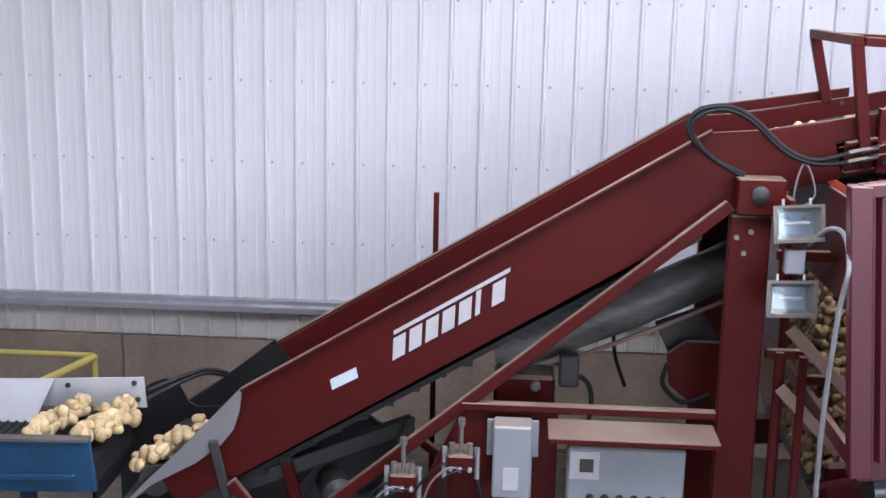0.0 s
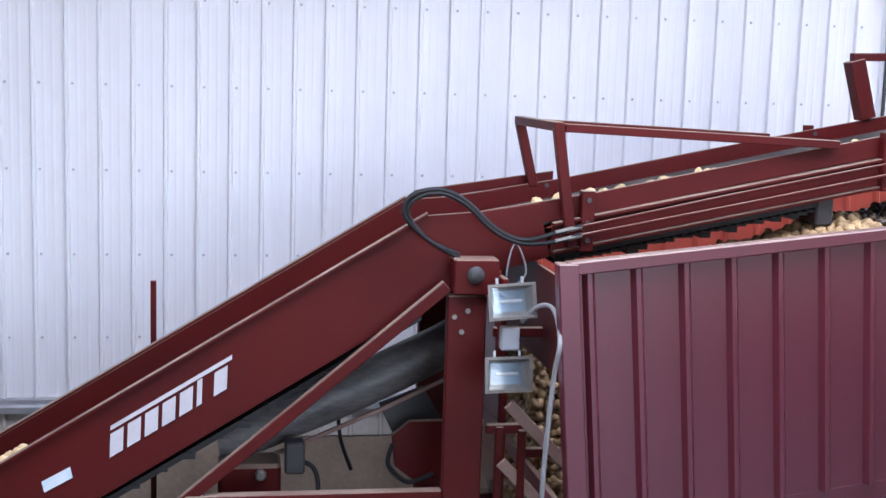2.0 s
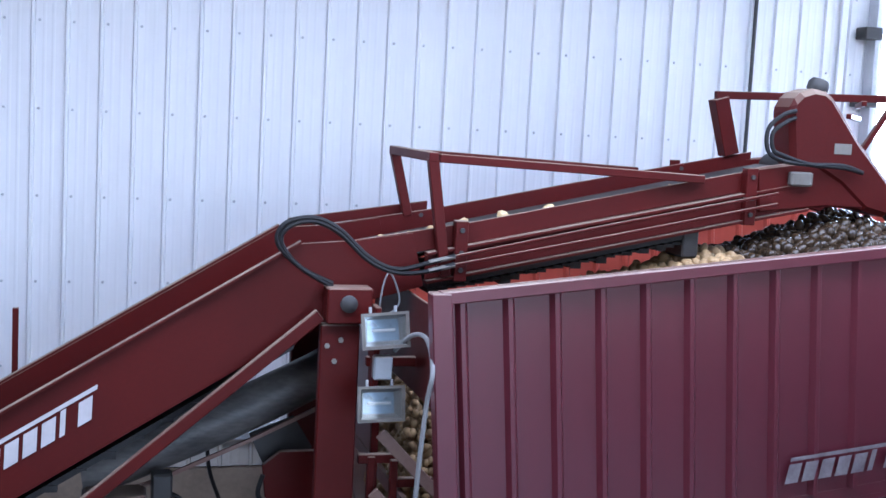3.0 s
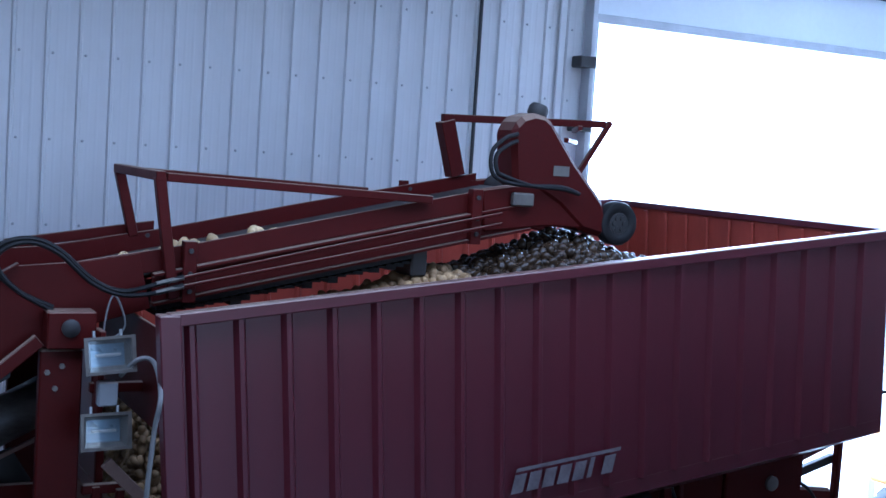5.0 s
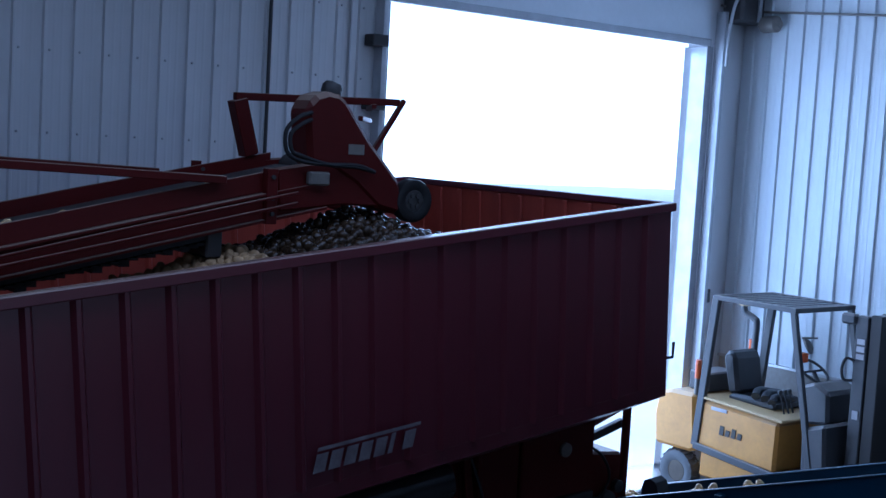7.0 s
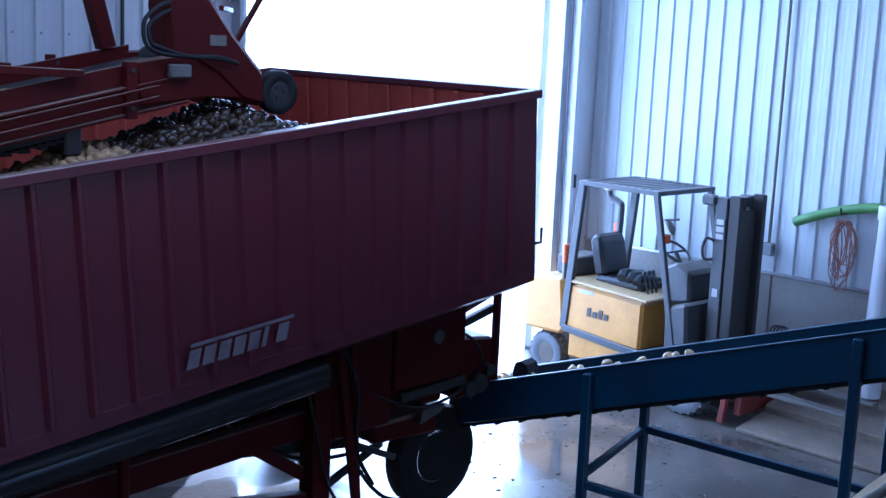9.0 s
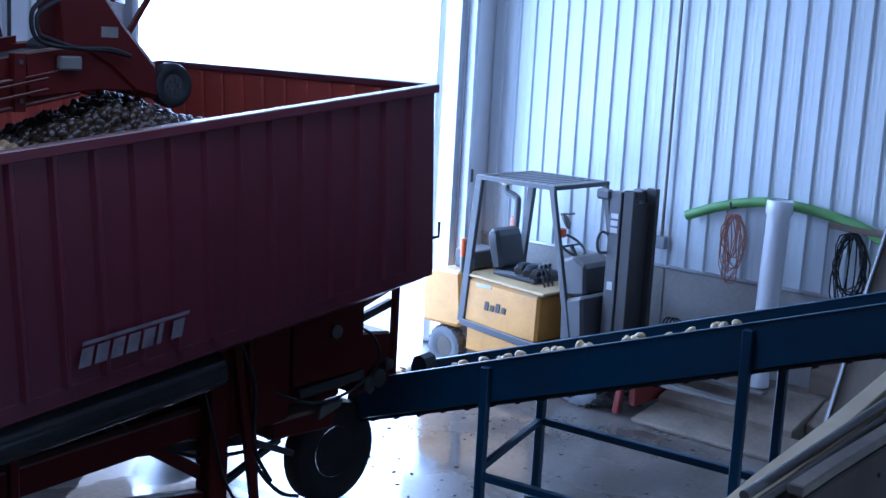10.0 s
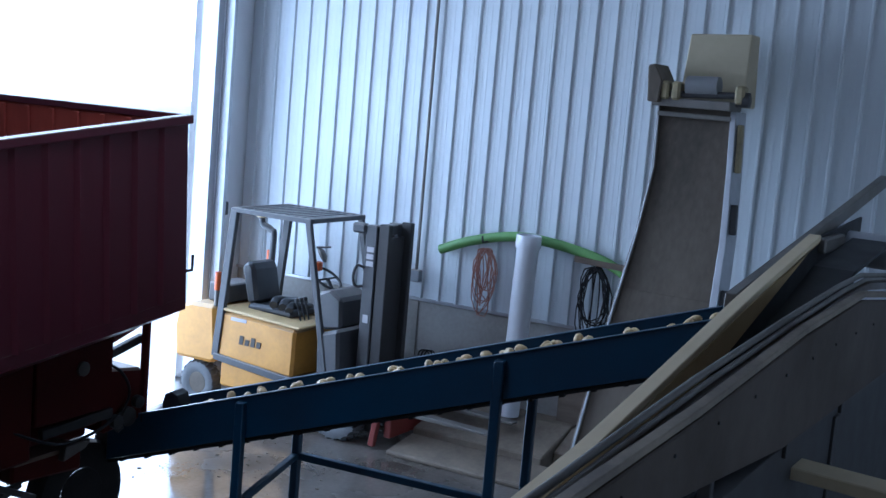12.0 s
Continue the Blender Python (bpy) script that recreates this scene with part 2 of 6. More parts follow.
def tube(bm, pts, r, n=10, closed=False):
    """A round bar or hose along a run of points."""
    pts = [Vector(p) for p in pts]
    rings, side = [], None
    for i, p in enumerate(pts):
        d = (pts[(i + 1) % len(pts)] if closed else pts[min(i + 1, len(pts) - 1)]) - (pts[i - 1] if closed or i else pts[0])
        d = d.normalized()
        side = (d.orthogonal() if side is None else side - d * side.dot(d)).normalized()
        up = d.cross(side)
        rings.append([bm.verts.new(p + r * (side * math.cos(2 * math.pi * j / n) + up * math.sin(2 * math.pi * j / n))) for j in range(n)])
    for i in range(len(rings) if closed else len(rings) - 1):
        q, s = rings[i], rings[(i + 1) % len(rings)]
        for j in range(n):
            bm.faces.new((q[j], q[(j + 1) % n], s[(j + 1) % n], s[j]))
    if not closed:
        bm.faces.new(rings[0][::-1]), bm.faces.new(rings[-1])


def bar(bm, p, q, w, h, up=(0, 0, 1)):
    """A square bar from p to q."""
    p, q = Vector(p), Vector(q)
    d = (q - p).normalized()
    s = d.cross(Vector(up)).normalized()
    u = s.cross(d)
    v = [bm.verts.new(o + s * (w / 2 * i) + u * (h / 2 * j)) for o in (p, q) for i, j in ((-1, -1), (1, -1), (1, 1), (-1, 1))]
    bm.faces.new(v[3::-1]), bm.faces.new(v[4:])
    for i in range(4):
        bm.faces.new((v[i], v[(i + 1) % 4], v[4 + (i + 1) % 4], v[4 + i]))


def lathe(bm, profile, n=24, m=None):
    """Rings (r, z) turned about the z axis."""
    rings = [[bm.verts.new((r * math.cos(2 * math.pi * j / n), r * math.sin(2 * math.pi * j / n), z)) for j in range(n)] for r, z in profile]
    for a, b in zip(rings, rings[1:]):
        for j in range(n):
            bm.faces.new((a[j], a[(j + 1) % n], b[(j + 1) % n], b[j]))
    bm.faces.new(rings[0][::-1]), bm.faces.new(rings[-1])
    if m is not None:
        bmesh.ops.transform(bm, matrix=m, verts=[v for r in rings for v in r])


def curve_points(pts, n=8):
    """A smooth run through the given points."""
    pts = [Vector(p) for p in pts]
    out = []
    for i in range(len(pts) - 1):
        a, b, c, d = pts[max(i - 1, 0)], pts[i], pts[i + 1], pts[min(i + 2, len(pts) - 1)]
        for j in range(n):
            t = j / n
            out.append(0.5 * (2 * b + (c - a) * t + (2 * a - 5 * b + 4 * c - d) * t * t + (3 * b - a - 3 * c + d) * t ** 3))
    return out + [pts[-1]]


def finish(name, bm, mat, bevel=0.0, smooth=False):
    bmesh.ops.recalc_face_normals(bm, faces=bm.faces)
    if bevel:
        edges = [e for e in bm.edges if len(e.link_faces) == 2 and e.calc_face_angle(0) > 0.6]
        bmesh.ops.bevel(bm, geom=edges, offset=bevel, segments=1, affect="EDGES", clamp_overlap=True)
    me = bpy.data.meshes.new(name)
    bm.to_mesh(me)
    bm.free()
    me.materials.append(mat)
    if smooth:
        for p in me.polygons:
            p.use_smooth = True
        me.set_sharp_from_angle(angle=radians(40))
    return me


def part(name, bm, mat, parent, label="", bevel=0.0, smooth=False):
    ob = new(name, finish(name, bm, mat, bevel, smooth))
    ob.parent = parent
    if label:
        ob["label"] = label
    return ob


def thing(name, label, category, at=(0, 0, 0), group="", kind=""):
    ob = new(name)
    ob.location = at
    ob.empty_display_size = 0.2
    return tagged(ob, label, category, group, kind)


def make(name, label, category, bm, mat, at=(0, 0, 0), bevel=0.0, smooth=False, group="", kind=""):
    ob = new(name, finish(name, bm, mat, bevel, smooth))
    ob.location = at
    return tagged(ob, label, category, group, kind)


def new_bm():
    return bmesh.new()


def piece(name, me, parent, at=(0, 0, 0)):
    ob = new(name, me)
    ob.parent, ob.location = parent, at
    return ob


# ---- the building ----
WALL_Y, WALL_X, CEIL, LEDGE = 9.03, 11.0, 5.34, 1.13
DOOR_X0, DOOR_X1, DOOR_Z = 6.19, 10.38, 4.69
RIB = 0.2286
CONDUIT_X = 4.985
BACK_Y, LEFT_X = -8.0, -8.0


def structure(name, label, parts, mat):
    bm = new_bm()
    for p in parts:
        box(bm, *p)
    ob = make(name, label, name.split("_")[0], bm, mat, kind="structure")
    return ob


floor = structure("floor", "wet grey concrete slab floor with puddles by the open door", [(LEFT_X, WALL_X, BACK_Y, WALL_Y + 0.3, -0.2, 0)], FLOOR)
ground = structure("ground", "sunlit pale gravel yard outside the open door", [(-400, 400, WALL_Y + 0.3, 600, -0.35, -0.03)], GROUND)
# Added glowing plane; it whitens the doorway and lights the inside.
backdrop = structure("backdrop", "added white backdrop beyond the yard, self-lit for the glare outside", [(-60, 140, 90, 90.5, -1, 60)], BACKDROP_GLOW)
wall_north = structure("wall_north", "long wall of white ribbed steel sheet above a concrete base", [
    (LEFT_X, DOOR_X0 - 0.05, WALL_Y + 0.02, WALL_Y + 0.29, 0.8, CEIL + 0.3), (DOOR_X1 + 0.05, WALL_X + 0.3, WALL_Y + 0.02, WALL_Y + 0.29, 0, CEIL + 0.3),
    (DOOR_X0 - 0.04, DOOR_X1 + 0.04, WALL_Y + 0.024, WALL_Y + 0.286, DOOR_Z + 0.12, CEIL + 0.29)], STEEL_WHITE)
base_north = structure("wall_base_north", "stained cast concrete wall base under the white steel sheets", [(LEFT_X, DOOR_X0 - 0.05, WALL_Y + 0.012, WALL_Y + 0.29, 0, 0.796)], CONCRETE)
wall_east = structure("wall_east", "wall of pale ribbed steel sheet above a concrete base", [(WALL_X + 0.02, WALL_X + 0.3, BACK_Y, WALL_Y, 1.29, CEIL + 0.3)], STEEL_PALE)
base_east = structure("wall_base_east", "stained cast concrete wall base with vertical joints", [(WALL_X + 0.012, WALL_X + 0.3, BACK_Y, WALL_Y, 0, 1.29)], PALE_CONCRETE)
wall_west = structure("wall_west", "plain white steel sheet wall", [(LEFT_X - 0.3, LEFT_X, BACK_Y, WALL_Y + 0.3, 0, CEIL + 0.3)], STEEL_WHITE)
# Unseen wall; its opening is made up to hold the rear fill lamp.
wall_south = structure("wall_south", "plain white steel sheet wall, unseen, with an added opening for the rear lamp", [
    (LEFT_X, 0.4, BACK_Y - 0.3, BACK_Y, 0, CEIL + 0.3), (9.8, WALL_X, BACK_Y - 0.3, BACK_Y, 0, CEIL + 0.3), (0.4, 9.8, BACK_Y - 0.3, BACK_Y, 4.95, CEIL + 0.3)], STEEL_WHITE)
# The gap in the ceiling is made up to hold the roof fill lamp.
ceiling = structure("ceiling", "white steel sheet ceiling with an added opening for a fill lamp", [(LEFT_X, WALL_X, BACK_Y, 3.45, CEIL, CEIL + 0.25), (LEFT_X, WALL_X, 5.55, WALL_Y, CEIL, CEIL + 0.25), (LEFT_X, -2.6, 3.45, 5.55, CEIL, CEIL + 0.25), (5.6, WALL_X, 3.45, 5.55, CEIL, CEIL + 0.25)], CEILING)


def sheet_mesh(name, ribs, pitch, height, mat, flute=0.0012):
    """A steel sheet that faces -y, its ribs upright: starts at x = 0, z = 0."""
    prof = []
    for i in range(ribs):
        o = i * pitch
        prof += [(o, 0), (o + 0.010, 0.0), (o + 0.020, -0.026), (o + 0.038, -0.026), (o + 0.048, 0)]
        if flute:
            for c in (0.105, 0.165):
                c *= pitch / RIB
                prof += [(o + c - 0.014, 0), (o + c - 0.005, -flute), (o + c + 0.005, -flute), (o + c + 0.014, 0)]
    prof.append((ribs * pitch - 0.002, 0))
    bm = new_bm()
    lo = [bm.verts.new((x, y, 0)) for x, y in prof]
    hi = [bm.verts.new((x, y, height)) for x, y in prof]
    lob = [bm.verts.new((x, y + 0.006, 0)) for x, y in (prof[0], prof[-1])]
    hib = [bm.verts.new((x, y + 0.006, height)) for x, y in (prof[0], prof[-1])]
    for i in range(len(prof) - 1):
        bm.faces.new((lo[i], lo[i + 1], hi[i + 1], hi[i]))
    bm.faces.new((lob[1], lob[0], hib[0], hib[1]))
    bm.faces.new((lob[0], lo[0], hi[0], hib[0]))
    bm.faces.new((lo[-1], lob[1], hib[1], hi[-1]))
    return finish(name, bm, mat)


def clad_north():
    x0 = -3.945 - 4 * RIB * 4 - 0.032
    tall = sheet_mesh("sheet", 4, RIB, CEIL - LEDGE - 0.01, STEEL_WHITE)
    low = sheet_mesh("lower_sheet", 4, RIB, 0.30, DIRTY_SHEET)
    above = sheet_mesh("sheet_over_door", 4, RIB, CEIL - DOOR_Z - 0.42, STEEL_WHITE)
    i = 0
    while x0 + (i + 1) * 4 * RIB < DOOR_X0 + 0.1:
        x = x0 + i * 4 * RIB
        if x > LEFT_X:
            piece("sheet", tall, wall_north, (x, WALL_Y, LEDGE))
            piece("lower_sheet", low, wall_north, (x, WALL_Y, 0.81))
        i += 1
    end = x0 + i * 4 * RIB
    n = int((DOOR_X0 - 0.02 - end) / RIB)
    if n > 0:
        piece("sheet", sheet_mesh("end_sheet", n, RIB, CEIL - LEDGE - 0.01, STEEL_WHITE), wall_north, (end, WALL_Y, LEDGE))
        piece("lower_sheet", sheet_mesh("end_lower_sheet", n, RIB, 0.30, DIRTY_SHEET), wall_north, (end, WALL_Y, 0.81))
    # screws along the girts
    bm = new_bm()
    for row in range(-3, 3):
        z = 2.795 - row * 0.6096 - 0.0
        for k in range(-16, 45):
            x = -3.906 + k * RIB
            if LEFT_X < x < DOOR_X0 - 0.05:
                lathe(bm, [(0.011, 0), (0.011, 0.004), (0.006, 0.009)], 6, pose(x, WALL_Y - 0.002, z, 90, 0, 0))
    ob = part("screws", bm, GALV, wall_north)
    ob["kind"] = "stuff"
    # trim: drip tray along the foot of the sheets
    bm = new_bm()
    prism(bm, [(0, 1.02), (0, 1.13), (-0.05, 1.125), (-0.05, 1.085), (-0.09, 1.08), (-0.09, 1.03)], LEFT_X, DOOR_X0 - 0.02, Matrix(((0, 1, 0, 0), (1, 0, 0, WALL_Y), (0, 0, 1, 0), (0, 0, 0, 1))))
    make("trim_north", "grey steel drip tray along the wall's foot", "trim", bm, GALV, bevel=0.004, kind="structure")
    bm = new_bm()
    box(bm, DOOR_X0 - 0.42, DOOR_X0 - 0.36, WALL_Y - 0.05, WALL_Y - 0.025, 0.3, CEIL)
    make("downpipe", "white square pipe strapped to the sheet wall", "pipe", bm, STEEL_WHITE, bevel=0.006)
    bm = new_bm()
    tube(bm, [(CONDUIT_X, WALL_Y - 0.05, 0.85), (CONDUIT_X, WALL_Y - 0.05, CEIL)], 0.016, 8)
    make("wall_conduit", "thin dark conduit clipped to the white sheet wall", "conduit", bm, DARK, smooth=True)
    # joints of the cast base
    for k in range(9):
        x = -7.6 + k * 1.52
        bm = new_bm()
        box(bm, 0, min(1.50, DOOR_X0 - x), -0.012, 0.004, 0.0, 0.79)
        me = finish("concrete_panel", bm, CONCRETE, 0.004)
        piece("concrete_panel", me, base_north, (x, WALL_Y + 0.006, 0))


def clad_east():
    pitch = 0.2125
    turn = Matrix.Rotation(radians(-90), 4, "Z")
    tall = sheet_mesh("sheet", 4, pitch, CEIL - 1.31, STEEL_PALE, 0.0014)
    for i in range(13):
        ob = piece("sheet", tall, wall_east)
        ob.matrix_basis = Matrix.Translation((WALL_X, WALL_Y - 0.35 - i * 4 * pitch, 1.30)) @ turn
    first = sheet_mesh("corner_sheet", 1, pitch, CEIL - 1.31, STEEL_PALE)
    ob = piece("sheet", first, wall_east)
    ob.matrix_basis = Matrix.Translation((WALL_X, WALL_Y - 0.13, 1.30)) @ turn
    bm = new_bm()
    box(bm, WALL_X - 0.02, WALL_X, BACK_Y, WALL_Y, 1.27, 1.30)
    make("trim_east", "thin steel flashing on the concrete base", "trim", bm, GALV, kind="structure")
    for k in range(7):
        bm = new_bm()
        box(bm, -0.008, 0.006, -1.19, 0, 0.0, 1.265)
        me = finish("concrete_panel", bm, PALE_CONCRETE, 0.005)
        piece("concrete_panel", me, base_east, (WALL_X + 0.006, 8.95 - k * 1.21, 0))


clad_north()
clad_east()
plinth = thing("plinth", "sloped concrete apron along the wall, brown with dried mud", "plinth", kind="structure")
for y0, y1, pts in ((4.40, 5.98, [(9.66, 0), (9.66, 0.045), (10.118, 0.125), (10.118, 0)]), (4.56, 5.97, [(10.12, 0), (10.12, 0.185), (10.75, 0.36), (WALL_X, 0.36), (WALL_X, 0)]), (0.60, 4.555, [(10.36, 0), (10.36, 0.20), (10.75, 0.355), (WALL_X, 0.355), (WALL_X, 0)])):
    bm = new_bm()
    prism(bm, pts, y0, y1)
    part("slab", bm, MUDDY_CONCRETE, plinth, "", 0.012)


def overhead_door():
    """The raised door's lower section, its frame and tracks."""
    door = thing("door_1", "wide overhead door rolled up, frame of bright steel", "door", (DOOR_X0, WALL_Y, 0), kind="structure")
    door.location = (0, 0, 0)
    bm = new_bm()
    box(bm, DOOR_X0 - 0.04, DOOR_X1 + 0.04, WALL_Y - 0.02, WALL_Y + 0.018, DOOR_Z + 0.1, CEIL - 0.02)
    part("header_panel", bm, DOOR_SHEET, door, "smooth white panel above the opening", 0.004)
    bm = new_bm()
    box(bm, DOOR_X0 - 0.04, DOOR_X1 + 0.04, WALL_Y - 0.05, WALL_Y + 0.012, DOOR_Z + 0.02, DOOR_Z + 0.1)
    part("lintel", bm, GALV, door, "", 0.006)
    for x, s in ((DOOR_X0, -1), (DOOR_X1, 1)):
        bm = new_bm()
        box(bm, min(x, x + s * 0.10), max(x, x + s * 0.10), WALL_Y - 0.03, WALL_Y + 0.3, 0, DOOR_Z + 0.02)
        part("jamb", bm, GALV, door, "", 0.005)
        bm = new_bm()
        box(bm, min(x + s * 0.11, x + s * 0.16), max(x + s * 0.11, x + s * 0.16), WALL_Y - 0.16, WALL_Y - 0.03, 0, CEIL - 0.25)
        part("track", bm, GALV, door, "", 0.004)
    for z in (1.2, 2.6, 3.75, 4.3):
        bm = new_bm()
        box(bm, DOOR_X0 - 0.27, DOOR_X0 - 0.10, WALL_Y - 0.18, WALL_Y - 0.03, z, z + 0.10)
        part("bracket", bm, DARK, door, "", 0.01)
    bm = new_bm()
    box(bm, DOOR_X1 + 0.20, DOOR_X1 + 0.27, WALL_Y - 0.11, WALL_Y - 0.02, 1.9, 2.05)
    part("latch", bm, DARK, door, "", 0.008)
    # cable that droops along the header
    bm = new_bm()
    tube(bm, curve_points([(8.4, WALL_Y - 0.08, 5.33), (8.75, WALL_Y - 0.07, 5.30), (9.1, WALL_Y - 0.07, 5.31), (9.8, WALL_Y - 0.07, 5.28), (10.4, WALL_Y - 0.08, 5.27)], 5), 0.008, 6)
    part("cable", bm, RUBBER, door)


overhead_door()


def heater():
    """The dark drive unit that hangs in the corner beside the door."""
    t = thing("door_opener", "dark motor unit hung high beside the door", "motor")
    bm = new_bm()
    box(bm, 10.56, 10.95, WALL_Y - 0.32, WALL_Y - 0.03, 4.98, 5.28)
    part("housing", bm, DARK, t, "", 0.03)
    bm = new_bm()
    lathe(bm, [(0.07, 0), (0.09, 0.03), (0.09, 0.2), (0.05, 0.24)], 16, pose(10.88, WALL_Y - 0.34, 4.98, 90, 0, 0))
    part("motor", bm, DULL_STEEL, t, "", smooth=True)
    bm = new_bm()
    box(bm, 10.80, 10.84, WALL_Y - 0.36, WALL_Y - 0.33, 5.0, 5.24)
    part("bracket", bm, GALV, t)
    bm = new_bm()
    tube(bm, curve_points([(10.68, WALL_Y - 0.3, 5.33), (10.53, WALL_Y - 0.26, 5.2), (10.50, WALL_Y - 0.22, 4.9), (10.50, WALL_Y - 0.2, 4.5)], 6), 0.018, 8)
    part("conduit", bm, GALV, t, "", smooth=True)


heater()


# ---- potatoes ----
def potato_meshes(count=5):
    out = []
    for k in range(count):
        bm = new_bm()
        bmesh.ops.create_uvsphere(bm, u_segments=10, v_segments=7, radius=1.0)
        for v in bm.verts:
            w = 1 + 0.22 * noise.noise(v.co * 0.9 + Vector((k * 7.1, 0, 0)))
            v.co = Vector((v.co.x * 1.25 * w, v.co.y * 0.95 * w, v.co.z * 0.85 * w)) * 0.038
        out.append(finish("potato", bm, POTATO, smooth=True))
    return out


POTATOES = potato_meshes()


def heap(name, label, spots, size=0.04, mat=None):
    """A heap of potatoes as one mesh."""
    verts, faces = [], []
    base = [([v.co.copy() for v in me.vertices], [tuple(p.vertices) for p in me.polygons]) for me in POTATOES]
    rng = random.Random(5)
    for p in spots:
        vs, fs = rng.choice(base)
        m = Matrix.Translation(p) @ Euler([rng.uniform(0, 6.3) for _ in range(3)]).to_matrix().to_4x4() @ Matrix.Scale(rng.uniform(0.75, 1.15) * size / 0.04, 4)
        o = len(verts)
        verts += [m @ v for v in vs]
        faces += [tuple(i + o for i in f) for f in fs]
    me = bpy.data.meshes.new(name)
    me.from_pydata([tuple(v) for v in verts], [], faces)
    me.materials.append(mat or POTATO)
    for p in me.polygons:
        p.use_smooth = True
    return tagged(new(name, me), label, "potatoes", kind="stuff")


# ---- the trailer bin ----
BIN_Y0, BIN_Y1 = 5.40, 8.40
RIM = ((1.494, 2.690), (6.015, 3.204))
FOOT = ((1.607, 1.333), (6.094, 1.946))


def on_side(u, w):
    """A place on the bin's side: u along it, w from foot to rim."""
    a = [FOOT[0][i] + (FOOT[1][i] - FOOT[0][i]) * u for i in (0, 1)]
    b = [RIM[0][i] + (RIM[1][i] - RIM[0][i]) * u for i in (0, 1)]
    return (a[0] + (b[0] - a[0]) * w, a[1] + (b[1] - a[1]) * w)


def wheel(parent, at, radius, width, tyre_mat, rim_mat, lugs=0):
    """A tyre on its rim; the axle lies along y."""
    w = part("wheel", *wheel_tyre(radius, width, tyre_mat, lugs), parent, "", 0.0, True)
    w.location = at
    bm = new_bm()
    r = radius * 0.50
    lathe(bm, [(r, -width * 0.40), (r * 0.93, -width * 0.42), (r * 0.80, -width * 0.22), (r * 0.40, -width * 0.20), (r * 0.34, -width * 0.30), (0.02, -width * 0.32)], 24, Matrix.Rotation(radians(-90), 4, "X"))
    part("rim", bm, rim_mat, w, "", 0.0, True)
    for j in range(6):
        a = j * math.pi / 3
        bm = new_bm()
        lathe(bm, [(0.016, 0), (0.016, 0.03)], 6, Matrix.Translation((r * 0.55 * math.cos(a), -width * 0.2, r * 0.55 * math.sin(a))) @ Matrix.Rotation(radians(90), 4, "X"))
        part("nut", bm, rim_mat, w)
    return w


def wheel_tyre(radius, width, mat, lugs):
    bm = new_bm()
    h = width / 2
    prof = [(0.50, -0.8), (0.64, -0.98), (0.85, -1.0), (0.95, -0.9), (1.0, -0.6), (1.0, 0.6), (0.95, 0.9), (0.85, 1.0), (0.64, 0.98), (0.50, 0.8)]
    n = 40
    rings = [[bm.verts.new((radius * r * math.cos(2 * math.pi * j / n), h * y, radius * r * math.sin(2 * math.pi * j / n))) for j in range(n)] for r, y in prof]
    for a, b in zip(rings, rings[1:] + rings[:1]):
        for j in range(n):
            bm.faces.new((a[j], a[(j + 1) % n], b[(j + 1) % n], b[j]))
    for j in range(lugs):
        a = 2 * math.pi * j / lugs
        for s in (-1, 1):
            m = Matrix.Rotation(-a - s * 0.05, 4, "Y") @ pose(radius * 1.0, s * h * 0.5, 0, 0, 0, s * 22)
            v = box(bm, -0.012, 0.012, -h * 0.45, h * 0.45, -radius * 0.04, radius * 0.04)
            bmesh.ops.transform(bm, matrix=m, verts=v)
    return bm, mat


def logo(parent, origin, along, up, length, height, mat, out=(0, -0.004, 0)):
    """A maker's mark as plain slanted bars under a long stripe."""
    o, a, u, d = Vector(origin), Vector(along).normalized(), Vector(up).normalized(), Vector(out)

    def plate(x0, x1, y0, y1, slant=0.18):
        bm = new_bm()
        q = [o + d + a * (x + slant * y) + u * y for x, y in ((x0, y0), (x1, y0), (x1, y1), (x0, y1))]
        f = [bm.verts.new(p) for p in q]
        b = [bm.verts.new(p - d * 0.5) for p in q]
        bm.faces.new(f), bm.faces.new(b[::-1])
        for i in range(4):
            bm.faces.new((f[i], b[i], b[(i + 1) % 4], f[(i + 1) % 4]))
        part("logo_bar", bm, mat, parent)

    step = length / 7
    for i in range(7):
        w = step * (0.30 if i == 5 else 0.76)
        plate(i * step, i * step + w, 0, height * (0.78 if i != 5 else 0.85))
    plate(0, length * 1.0, height * 0.90, height * 1.05)


